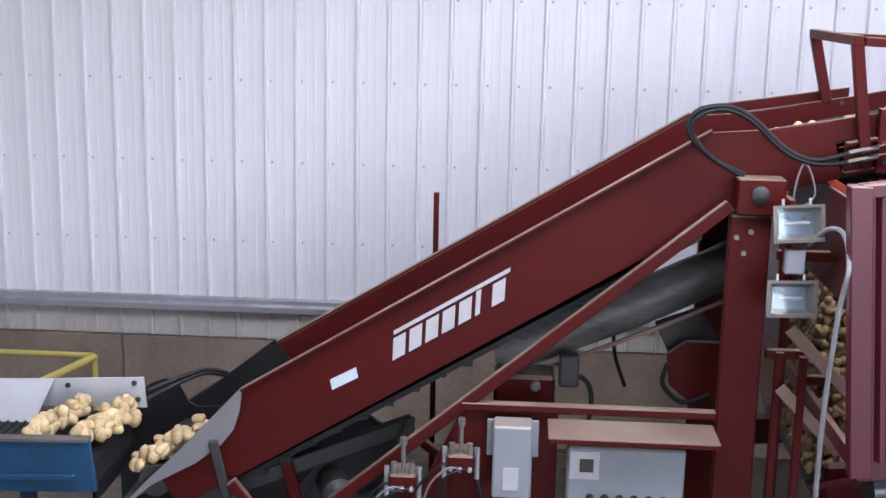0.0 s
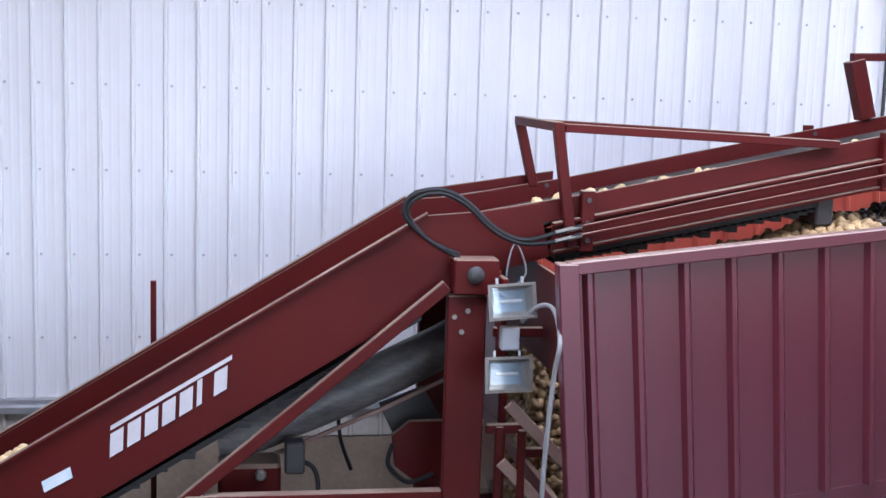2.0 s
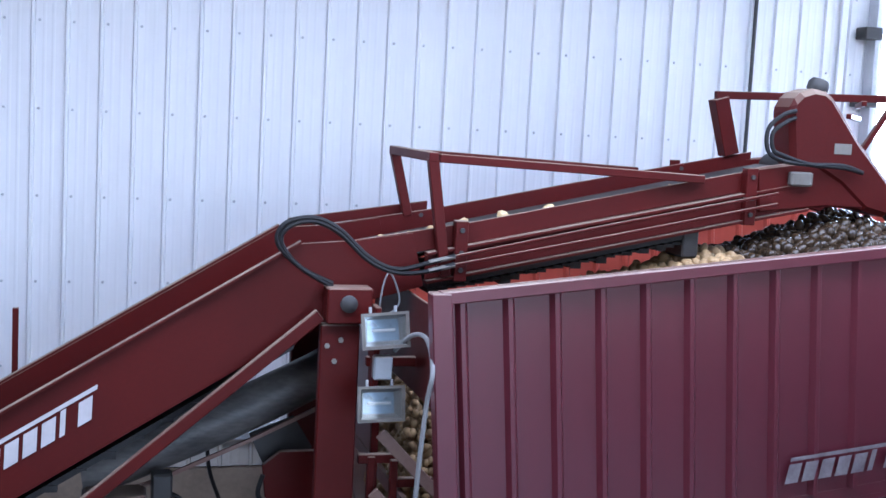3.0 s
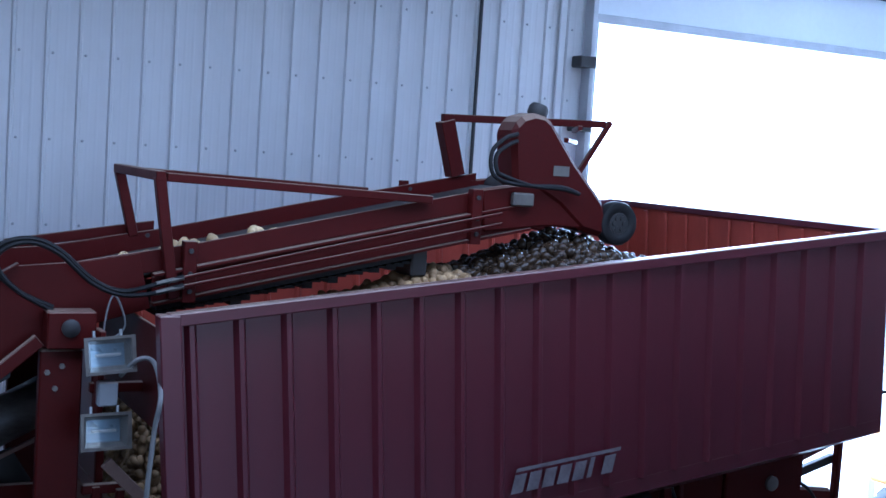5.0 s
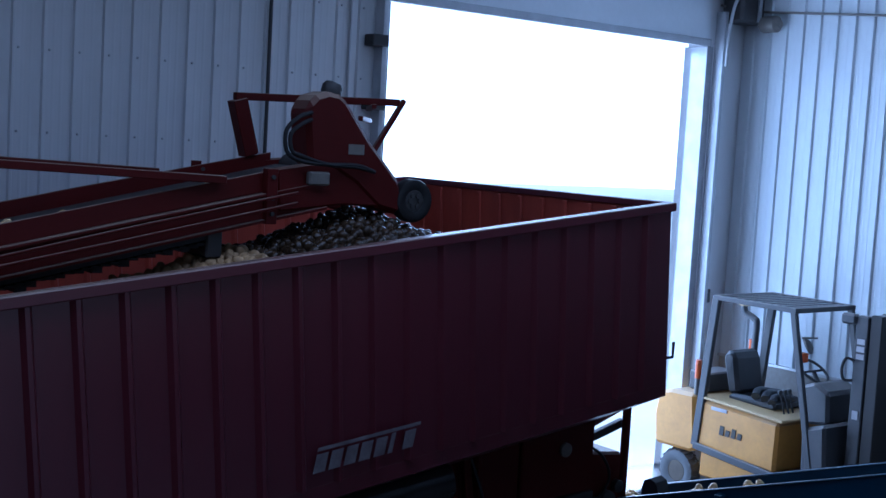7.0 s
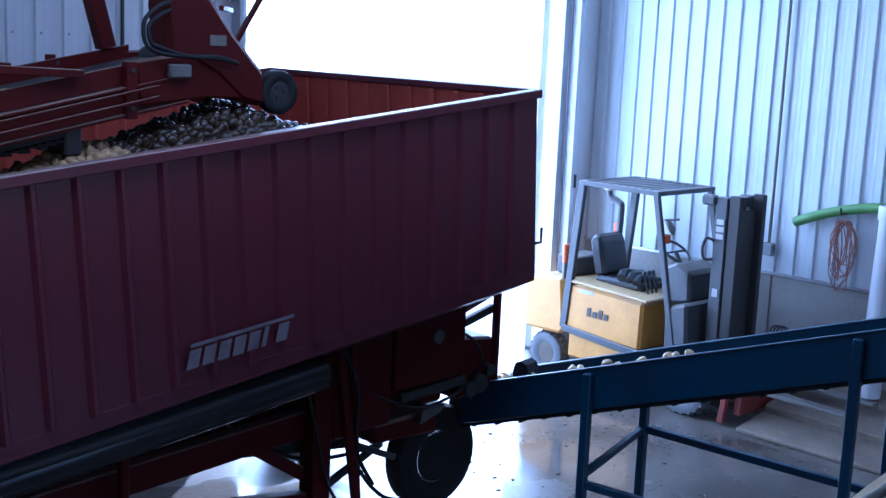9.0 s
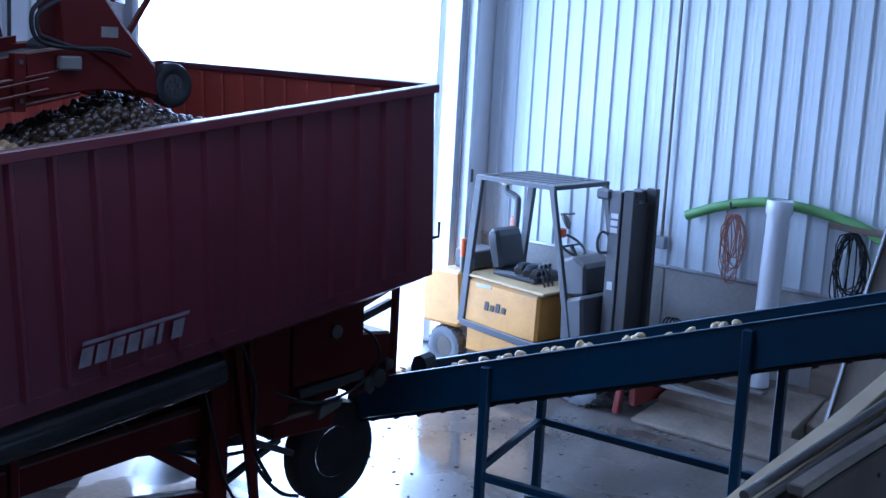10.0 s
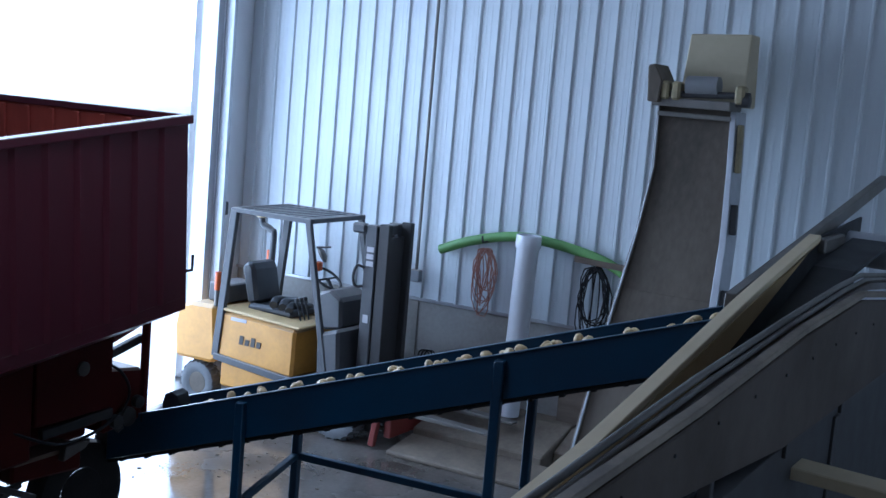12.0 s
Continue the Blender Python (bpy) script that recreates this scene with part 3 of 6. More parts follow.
def trailer():
    t = thing("potato_trailer", "dark red ribbed steel hopper trailer heaped with potatoes", "trailer", (0, 0, 0))
    corners = [on_side(0, 0), on_side(1, 0), on_side(1, 1), on_side(0, 1)]
    for y, face, name in ((BIN_Y0, 1, "near_side"), (BIN_Y1, -1, "far_side")):
        bm = new_bm()
        prism(bm, corners, y + 0.02 * face, y + 0.045 * face)
        side = part("side_panel", bm, BIN_RED, t)
        inner_paint = BIN_RED if face == 1 else BIN_SUNLIT_INNER
        if face == -1:
            bm = new_bm()
            prism(bm, [on_side(0.002, 0.05), on_side(0.998, 0.05), on_side(0.998, 0.95), on_side(0.002, 0.95)], y - 0.049, y - 0.046)
            part("inner_face", bm, BIN_SUNLIT_INNER, side, "orange-red inner face, bounced sunlight put into its colour")
        # upright ribs pressed into the sheet, outside and inside
        for i in range(1, 20):
            u = (i - 0.61) / 19.45
            if u > 0.995:
                continue
            b0, b1 = Vector(on_side(u, 0.045)), Vector(on_side(u, 0.955))
            du = 0.0048
            e0, e1 = Vector(on_side(u + du, 0.045)), Vector(on_side(u + du, 0.955))
            for y0, y1 in ((y - 0.011 * face, y + 0.02 * face), (y + 0.045 * face, y + 0.075 * face)):
                bm = new_bm()
                w = 0.020
                lo = [(b0.x - w, b0.y), (e0.x + w, e0.y), (e1.x + w, e1.y), (b1.x - w, b1.y)]
                hi = [(b0.x, b0.y), (e0.x, e0.y), (e1.x, e1.y), (b1.x, b1.y)]
                f = [bm.verts.new((x, y1 if y0 * face < y * face else y0, z)) for x, z in lo]
                g = [bm.verts.new((x, y0 if y0 * face < y * face else y1, z)) for x, z in hi]
                bm.faces.new(g)
                for q in range(4):
                    bm.faces.new((f[q], f[(q + 1) % 4], g[(q + 1) % 4], g[q]))
                part("rib", bm, inner_paint if y0 == y + 0.045 * face else BIN_RED, side)
        # rim flange and foot flange
        for w0, w1, d in ((0.955, 1.0, 0.03), (0.0, 0.045, -0.0185)):
            bm = new_bm()
            prism(bm, [on_side(0, w0), on_side(1, w0), on_side(1, w1), on_side(0, w1)], y - d * face, y + 0.0195 * face)
            part("flange", bm, BIN_RED, side, "", 0.006)
    # corner posts
    for y, face in ((BIN_Y0, 1), (BIN_Y1, -1)):
        bm = new_bm()
        (x0, z0), (x1, z1) = on_side(0, 0), on_side(0, 1)
        prism(bm, [(x0 - 0.05, z0), (x0 + 0.05, z0), (x1 + 0.05, z1 - 0.004), (x1 - 0.05, z1 - 0.004)], y - 0.034 * face, y + 0.05 * face)
        part("corner_post", bm, BIN_RED, t, "", 0.006)
    # end wall towards the door
    bm = new_bm()
    (x0, z0), (x1, z1) = on_side(1, 0), on_side(1, 1)
    prism(bm, [(x0 - 0.002, z0), (x0 + 0.026, z0), (x1 + 0.026, z1 - 0.02), (x1 - 0.002, z1 - 0.02)], BIN_Y0 + 0.05, BIN_Y1 - 0.05)
    end = part("end_wall", bm, BIN_RED, t)
    # Added sheet that carries the brightened red on the end wall's inside.
    bm = new_bm()
    prism(bm, [(x0 - 0.008, z0 + 0.02), (x0 - 0.005, z0 + 0.02), (x1 - 0.005, z1 - 0.05), (x1 - 0.008, z1 - 0.05)], BIN_Y0 + 0.06, BIN_Y1 - 0.06)
    part("inner_face", bm, BIN_SUNLIT_INNER, end, "orange-red inner face, bounced sunlight put into its colour")
    for k in range(11):
        bm = new_bm()
        y = BIN_Y0 + 0.25 + k * 0.245
        prism(bm, [(x0 - 0.030, z0 + 0.05), (x0 - 0.009, z0 + 0.05), (x1 - 0.009, z1 - 0.06), (x1 - 0.030, z1 - 0.06)], y, y + 0.05)
        part("rib", bm, BIN_SUNLIT_INNER, end, "", 0.008)
    bm = new_bm()
    box(bm, x1 - 0.03, x1 + 0.03, BIN_Y0 + 0.046, BIN_Y1 - 0.046, z1 - 0.05, z1 - 0.002)
    part("end_rim", bm, BIN_RED, end, "", 0.006)
    # front wall, part open under the boom
    bm = new_bm()
    (x0, z0), (x1, z1) = on_side(0, 0), on_side(0, 1)
    prism(bm, [(x0 - 0.02, z0), (x0 + 0.01, z0), (x0 + 0.01, z0 + 0.08), (x0 - 0.02, z0 + 0.08)], BIN_Y0 + 0.055, BIN_Y1 - 0.055)
    part("front_wall", bm, BIN_RED, t)
    bm = new_bm()
    prism(bm, [(x0 - 0.02, z0 + 0.09), (x0 + 0.01, z0 + 0.09), (x1 + 0.02, z1 - 0.02), (x1 - 0.01, z1 - 0.02)], 7.12, BIN_Y1 - 0.055)
    part("front_wall", bm, BIN_RED, t)
    bm = new_bm()
    box(bm, 1.56, 1.575, BIN_Y0 + 0.055, 7.10, 2.06, 2.56)
    part("front_plate", bm, RED, t, "", 0.004)
    # hopper plates that slope in to the floor belt
    for y0, y1 in ((BIN_Y0 + 0.02, 6.30), (BIN_Y1 - 0.02, 7.45)):
        bm = new_bm()
        v = []
        for u in (0, 1):
            x, z = on_side(u, 0)
            v += [bm.verts.new(p) for p in ((x, y0, z), (x, y1, z - 0.42), (x, y1, z - 0.45), (x, y0, z - 0.03))]
        for i in range(4):
            bm.faces.new((v[i], v[(i + 1) % 4], v[4 + (i + 1) % 4], v[4 + i]))
        bm.faces.new(v[:4]), bm.faces.new(v[4:])
        part("hopper_plate", bm, BIN_RED, t)
    # shiny black skirt tube below the near side
    bm = new_bm()
    tube(bm, [(1.75, 5.72, 1.15), (2.8, 5.72, 1.27), (4.5, 5.72, 1.47)], 0.13, 20)
    part("belt_cover", bm, SHINY, t, "shiny black plastic cover", smooth=True)
    bm = new_bm()
    slab(bm, [(1.6, 0.98), (6.2, 1.42)], 0.06, 6.35, 7.40)
    part("floor_belt", bm, BELT, t)
    # grimy underbody: belly pan, drive case and belt housing
    for pts, y0, y1 in (([(1.7, 0.74), (4.4, 0.92), (5.3, 0.80), (6.15, 0.84), (6.15, 1.46), (1.7, 1.02)], 6.32, 7.5), ([(4.85, 0.86), (5.36, 0.90), (5.36, 1.60), (4.85, 1.52)], 5.99, 6.33), ([(6.02, 0.93), (6.37, 0.98), (6.37, 1.36), (6.02, 1.40)], 6.03, 6.5), ([(5.30, 0.72), (5.9, 0.70), (5.9, 0.88), (5.30, 0.86)], 6.1, 6.5)):
        bm = new_bm()
        prism(bm, pts, y0, y1)
        part("underbody", bm, RED, t, "", 0.02)
    # chassis
    for y in (6.15, 7.65):
        bm = new_bm()
        prism(bm, [(1.3, 0.62), (6.3, 1.02), (6.3, 1.20), (1.3, 0.80)], y - 0.05, y + 0.05)
        part("chassis_beam", bm, RED, t, "", 0.008)
    for x in (2.2, 3.6, 5.2, 6.2):
        bm = new_bm()
        box(bm, x, x + 0.08, 6.21, 7.59, 0.60 + 0.08 * (x - 1.3), 0.74 + 0.08 * (x - 1.3))
        part("cross_member", bm, RED, t, "", 0.008)
    for x, w, y, top in ((4.70, 0.15, 6.0, 1.52), (3.27, 0.055, 5.9, 1.36), (1.95, 0.15, 6.05, 1.2)):
        bm = new_bm()
        box(bm, x, x + w, y, y + w, 0.0, top)
        part("leg", bm, RED, t, "", 0.008)
    bm = new_bm()
    tube(bm, curve_points([(3.30, 5.93, 1.30), (3.33, 5.92, 1.38), (3.42, 5.91, 1.45), (3.52, 5.90, 1.50)], 5), 0.022, 8)
    part("tie_bar", bm, RED, t, "", smooth=True)
    bm = new_bm()
    bar(bm, (4.15, 6.3, 1.02), (4.85, 6.1, 0.55), 0.09, 0.09)
    part("brace", bm, RED, t, "", 0.006)
    bm = new_bm()
    bar(bm, (4.95, 5.95, 1.55), (5.08, 6.0, 0.35), 0.05, 0.05)
    part("jack_stand", bm, RED, t, "", 0.006)
    # side box over the wheel with a round cap
    bm = new_bm()
    prism(bm, [(5.36, 1.12), (6.02, 1.14), (6.02, 1.74), (5.36, 1.66)], 5.97, 6.35)
    gear = part("gear_box", bm, RED, t, "", 0.01)
    bm = new_bm()
    lathe(bm, [(0.05, 0), (0.05, 0.02), (0.03, 0.03)], 18, pose(5.74, 5.97, 1.46, 90, 0, 0))
    part("cap", bm, DULL_STEEL, gear, "", smooth=True)
    for i, (p, q) in enumerate((((5.95, 6.1, 1.2), (6.15, 6.0, 0.95)), ((6.05, 6.05, 1.6), (6.4, 6.0, 1.75)), ((6.02, 6.3, 1.25), (6.42, 6.2, 1.28)), ((6.0, 6.1, 1.45), (6.42, 6.1, 1.56)))):
        bm = new_bm()
        bar(bm, p, q, 0.045, 0.06)
        part("link_bar", bm, BRIGHT_RED if i == 1 else DARK, t, "", 0.005)
    bm = new_bm()
    lathe(bm, [(0.10, -0.16), (0.12, -0.12), (0.12, 0.12), (0.10, 0.16)], 18, pose(6.17, 6.25, 1.22, 0, 72, 0))
    part("motor", bm, DARK, t, "", smooth=True)
    bm = new_bm()
    tube(bm, [(6.22, 6.6, 0.39), (6.22, 8.2, 0.39)], 0.05, 12)
    part("axle", bm, DARK, t, "", smooth=True)
    bm = new_bm()
    box(bm, 6.14, 6.30, 6.62, 6.74, 0.39, 1.02)
    part("axle_stand", bm, DARK, t, "", 0.01)
    wheel(t, (6.14, 6.41, 0.40), 0.40, 0.18, TYRE, TYRE)
    wheel(t, (6.22, 8.15, 0.39), 0.39, 0.24, TYRE, DARK)
    bm = new_bm()
    box(bm, 6.38, 6.43, 6.02, 6.07, 0.95, 1.90)
    part("end_post", bm, RED, t, "", 0.006)
    # fender bar on the far corner and hanging hoses
    for pts in (((4.95, 6.0, 1.0), (5.05, 5.95, 0.65), (5.25, 5.95, 0.42), (5.45, 5.98, 0.33)), ((4.3, 6.2, 0.95), (4.7, 6.1, 0.75), (5.3, 6.1, 0.72), (5.9, 6.2, 0.85)), ((4.9, 5.96, 1.5), (5.0, 5.93, 1.2), (5.02, 5.95, 0.8), (5.2, 5.98, 0.5))):
        bm = new_bm()
        tube(bm, curve_points(pts, 6), 0.014, 6)
        part("hose", bm, RUBBER, t, "", smooth=True)
    # drive shafts, pipes and grimy plates under the belly
    for p, q, w, m in (((4.1, 6.25, 0.86), (5.2, 6.2, 0.74), 0.05, DARK), ((4.75, 6.12, 0.45), (5.5, 6.25, 0.66), 0.04, DARK), ((4.4, 6.4, 0.98), (5.5, 6.3, 1.02), 0.12, DARK), ((4.86, 5.96, 1.50), (5.10, 5.95, 0.02), 0.045, RED), ((5.05, 6.05, 0.80), (5.45, 6.05, 0.62), 0.035, DARK), ((5.45, 6.02, 1.05), (6.05, 6.0, 1.10), 0.05, DARK), ((3.6, 6.1, 0.62), (4.75, 6.1, 0.46), 0.09, RED), ((6.0, 6.02, 1.62), (6.40, 6.02, 1.80), 0.05, BIN_RED)):
        bm = new_bm()
        bar(bm, p, q, w, w * 1.3)
        part("link_bar", bm, m, t, "", 0.005)
    for x, z, ra in ((6.20, 1.04, 0.07), (6.30, 1.13, 0.045), (6.10, 1.02, 0.05)):
        bm = new_bm()
        lathe(bm, [(ra * 0.4, -0.02), (ra, -0.015), (ra, 0.03), (ra * 0.5, 0.04)], 16, pose(x, 6.0, z, 90, 0, 0))
        part("sprocket", bm, DARK, t, "", smooth=True)
    bm = new_bm()
    prism(bm, [(5.66, 0.82), (5.86, 0.88), (5.90, 0.93), (5.68, 0.92)], 6.02, 6.08)
    part("mud_flap", bm, DULL_STEEL, t, "bent bare steel plate over the wheel", 0.006)
    for pts in (((5.2, 6.0, 1.12), (5.55, 5.96, 0.98), (5.9, 5.97, 1.0), (6.2, 6.0, 1.10)), ((5.9, 6.0, 1.5), (6.1, 5.97, 1.38), (6.2, 5.98, 1.2), (6.1, 6.0, 1.02)), ((4.6, 6.0, 1.4), (4.68, 5.96, 1.0), (4.8, 5.97, 0.6), (5.0, 5.98, 0.3))):
        bm = new_bm()
        tube(bm, curve_points(pts, 6), 0.011, 6)
        part("hose", bm, RUBBER, t, "", smooth=True)
    # latch hook on the end wall
    bm = new_bm()
    tube(bm, [(6.06, 5.6, 2.12), (6.34, 5.6, 2.13), (6.34, 5.6, 2.235)], 0.012, 6)
    part("hook", bm, DARK, t)
    d = Vector(on_side(1, 0.5)) - Vector(on_side(0, 0.5))
    a = Vector((d.x, 0, d.y)).normalized()
    logo(t, (3.365, BIN_Y0 - 0.008, 1.722), a, (0.02, 0, 1), 0.672, 0.128, DIRTY_DECAL)
    return t


SHINY = material("shiny_black_plastic", (0.02, 0.02, 0.022), 0.14, second=(0.05, 0.05, 0.05), scale=4, fine=40, rough_var=0.08, bump=0.08)
trailer()


def heap_height(x, y):
    """The potato heap in the bin: it peaks under the boom's head."""
    dx, dy = x - 4.20, y - 6.45
    peak = 3.06 - 0.37 * math.hypot(dx * (1.0 if dx < 0 else 0.92), dy * (2.3 if dy > 0 else 0.8))
    bed = 2.66 + 0.27 * (x - 2.76) - 0.35 * max(0.0, x - 3.3) - 0.75 * max(0.0, dy) - 0.12 * max(0.0, -dy) + 0.04 * noise.noise((x * 1.3, y * 1.3, 0))
    bed = max(bed, 1.95 - 0.1 * max(0.0, dy))
    return max(peak, bed if x < 4.1 else bed - 0.5 * (x - 4.1)) + 0.025 * noise.noise((x * 5, y * 5, 3))


rng = random.Random(11)
spots = []
x = 2.15
while x < 5.95:
    y = BIN_Y0 + 0.11
    while y < BIN_Y1 - 0.1:
        px, py = x + rng.uniform(-0.02, 0.02), y + rng.uniform(-0.02, 0.02)
        spots.append((px, py, heap_height(px, py) + rng.uniform(-0.02, 0.015)))
        y += 0.050
    x += 0.052
heap("potato_heap", "loose tan potatoes lying in the trailer bin, shade put into their colour", [p for p in spots if p[0] + 0.25 * noise.noise((p[1] * 2, p[0], 1)) < 3.35], 0.034, SHADED_POTATO)
heap("wet_potato_heap", "cone of dark glossy potatoes under the boom's head", [p for p in spots if p[0] + 0.25 * noise.noise((p[1] * 2, p[0], 1)) >= 3.35], 0.037, DARK_POTATO)
spots = []
for i in range(2300):
    px, py = rng.uniform(1.62, 1.80), rng.uniform(6.35, 7.4)
    spots.append((px, py, rng.uniform(0.95, 1.99)))
heap("spilled_potatoes", "potatoes packed behind the bin's slatted front", spots, 0.028, SHADED_POTATO)


# ---- the inclined boom conveyor ----
NEAR, FAR = 6.20, 7.05
LOW = [(-2.10, 0.963), (0.96, 2.811)]
HIGH = [(0.96, 2.811), (1.25, 2.838), (1.86, 2.945), (2.668, 3.116), (3.461, 3.278), (3.95, 3.375)]


def boom():
    t = thing("boom_conveyor", "dark red inclined boom conveyor carrying potatoes", "conveyor")
    for y0, y1, name in ((NEAR, NEAR + 0.02, "near"), (FAR - 0.02, FAR, "far")):
        bm = new_bm()
        pts = [(-1.49, 1.33), (0.96, 2.811), (1.25, 2.835), (1.55, 2.885), (1.62, 2.60), (1.15, 2.47), (0.95, 2.33), (-1.80, 0.665), (-1.90, 0.82), (-1.72, 1.02)]
        prism(bm, pts, y0, y1)
        part("side_plate", bm, RED, t, "", 0.003)
        # turned-out dusty lip on the lower side
        bm = new_bm()
        d = -0.035 if y0 == NEAR else 0.035
        prism(bm, [(-1.45, 1.352), (0.96, 2.811), (0.96, 2.829), (-1.45, 1.370)], min(y0, y0 + d), max(y1, y1 + d))
        part("lip", bm, RED, t, "", 0.003)
        bm = new_bm()
        prism(bm, [(x, z) for x, z in HIGH[1:]] + [(x, z - 0.115) for x, z in reversed(HIGH[1:])], y0 + 0.001, y1 - 0.001)
        part("upper_side", bm, RED, t, "", 0.003)
        # main channel of the upper run
        o = -0.05 if y0 == NEAR else 0.02
        for dz, h, w in ((-0.118, 0.018, 0.075), (-0.136, 0.13, 0.03), (-0.268, 0.018, 0.075)):
            bm = new_bm()
            line = [(1.62, 2.902), (2.668, 3.116), (3.461, 3.278), (3.85, 3.355)]
            a = y0 + (o if w > 0.05 else o + 0.03)
            prism(bm, [(x, z + dz) for x, z in line] + [(x, z + dz - h) for x, z in reversed(line)], a, a + w)
            part("channel", bm, RED, t, "", 0.003)
        for x in (1.80, 3.47):
            bm = new_bm()
            z = 2.90 + (x - 1.62) * 0.205
            box(bm, x - 0.035, x + 0.035, y0 + o - 0.012 if y0 == NEAR else y1 + 0.07, y0 + o + 0.05 if y0 == NEAR else y1 + 0.085, z - 0.30, z + 0.02)
            br = part("splice_plate", bm, RED, t, "", 0.004)
            for dz in (-0.24, -0.15, -0.03):
                bm = new_bm()
                lathe(bm, [(0.014, 0), (0.014, 0.012)], 6, pose(x, y0 + o - 0.012, z + dz, 90, 0, 0))
                part("bolt", bm, DARK, br)
    # far high lip at the kink
    bm = new_bm()
    prism(bm, [(1.02, 2.80), (1.85, 2.93), (1.85, 2.99), (1.02, 2.86)], FAR + 0.035, FAR + 0.06)
    part("back_lip", bm, RED, t, "", 0.003)
    # belts in the trough
    bm = new_bm()
    slab(bm, [(-2.15, 0.66), (0.95, 2.53), (1.40, 2.75), (1.86, 2.845), (3.98, 3.30)], 0.02, NEAR + 0.03, FAR - 0.03)
    part("belt", bm, BELT, t)
    bm = new_bm()
    slab(bm, [(-1.55, 0.80), (0.30, 1.90), (0.95, 2.29)], 0.035, NEAR + 0.03, FAR - 0.03)
    part("return_belt", bm, RUBBER, t)
    bm = new_bm()
    slab(bm, [(1.65, 2.62), (3.13, 2.923)], 0.035, NEAR + 0.01, FAR - 0.03)
    part("return_belt", bm, RUBBER, t)
    for k in range(45):
        bm = new_bm()
        x, z = (-1.5 + k * 0.14, 0.835 + k * 0.0832) if k < 16 else (1.68 + (k - 16) * 0.05, 2.60 + (k - 16) * 0.0102)
        h = 0.03 + 0.07 * abs(noise.noise((k * 1.7, 0, 0))) if k < 16 else 0.03 + 0.07 * abs(noise.noise((k * 0.73, 4, 0)))
        box(bm, x - 0.03, x + 0.03, NEAR + 0.02, FAR - 0.02, z - h, z - 0.02)
        part("belt_flight", bm, RUBBER, t)
    for x, z, r in ((-1.95, 0.80, 0.09), (1.05, 2.60, 0.07), (4.1, 3.28, 0.10)):
        bm = new_bm()
        tube(bm, [(x, NEAR + 0.025, z), (x, FAR - 0.025, z)], r, 16)
        part("roller", bm, DARK, t, "", smooth=True)
    # cheek plates of grey plastic at the foot
    for y0, y1 in ((NEAR - 0.03, NEAR - 0.022), (FAR + 0.022, FAR + 0.03)):
        bm = new_bm()
        if y0 < NEAR:
            pts = [(-1.44, 1.385), (-1.455, 1.25), (-1.49, 1.14), (-1.56, 1.05), (-1.70, 0.94), (-1.95, 0.80), (-2.16, 0.62), (-2.0, 0.80), (-1.8, 1.0)]
        else:
            pts = [(-1.43, 1.405), (-1.37, 1.33), (-1.33, 1.27), (-1.40, 1.05), (-1.7, 0.80), (-2.1, 0.56), (-2.34, 0.60), (-2.24, 0.80), (-2.05, 0.95), (-1.886, 1.045)]
            y0, y1 = FAR - 0.045, FAR - 0.03
        prism(bm, pts, y0, y1)
        part("cheek_plate", bm, GREY_PLASTIC if y0 < NEAR else RUBBER, t, "grey plastic sheet" if y0 < NEAR else "black rubber sheet")
    # rubber apron on the far side
    bm = new_bm()
    prism(bm, [(-1.52, 1.30), (-1.38, 1.22), (-1.9, 0.75), (-2.35, 0.68), (-2.15, 0.86)], FAR + 0.04, FAR + 0.05)
    part("apron", bm, RUBBER, t)
    # tail brackets
    bm = new_bm()
    bar(bm, (-1.60, NEAR - 0.05, 1.08), (-1.52, NEAR - 0.05, 0.72), 0.03, 0.05)
    part("tail_bracket", bm, DARK, t, "", 0.006)
    bm = new_bm()
    bar(bm, (-1.50, NEAR - 0.07, 0.86), (-1.20, NEAR - 0.05, 0.45), 0.05, 0.06)
    part("tail_strut", bm, RED, t, "", 0.006)
    # support column with pivot plate, brace and foot frame
    bm = new_bm()
    box(bm, 1.065, 1.27, NEAR - 0.10, NEAR - 0.03, 0.0, 2.41)
    col = part("column", bm, RED, t, "", 0.008)
    bm = new_bm()
    box(bm, 1.085, 1.32, NEAR - 0.15, NEAR - 0.012, 2.42, 2.605)
    piv = part("pivot_plate", bm, RED, t, "", 0.008)
    bm = new_bm()
    lathe(bm, [(0.045, 0), (0.045, 0.015), (0.022, 0.03)], 16, pose(1.195, NEAR - 0.15, 2.525, 90, 0, 0))
    part("pivot_bolt", bm, DARK, piv, "", smooth=True)
    for x, z in ((1.10, 2.30), (1.14, 2.22), (1.17, 2.33)):
        bm = new_bm()
        lathe(bm, [(0.014, 0), (0.014, 0.014)], 6, pose(x, NEAR - 0.10, z, 90, 0, 0))
        part("bolt", bm, DULL_STEEL, col)
    bm = new_bm()
    box(bm, 1.065, 1.27, FAR + 0.03, FAR + 0.10, 0.0, 2.41)
    part("column", bm, RED, t, "", 0.008)
    bm = new_bm()
    bar(bm, (-1.15, NEAR - 0.09, 0.60), (1.06, NEAR - 0.09, 2.46), 0.05, 0.065)
    part("brace", bm, RED, t, "", 0.005)
    bm = new_bm()
    box(bm, -0.26, 1.06, NEAR - 0.12, NEAR - 0.06, 1.335, 1.378)
    part("frame_rail", bm, RED, t, "", 0.006)
    bm = new_bm()
    box(bm, -2.0, 1.06, NEAR - 0.12, NEAR - 0.06, 0.42, 0.56)
    part("frame_rail", bm, RED, t, "", 0.006)
    bm = new_bm()
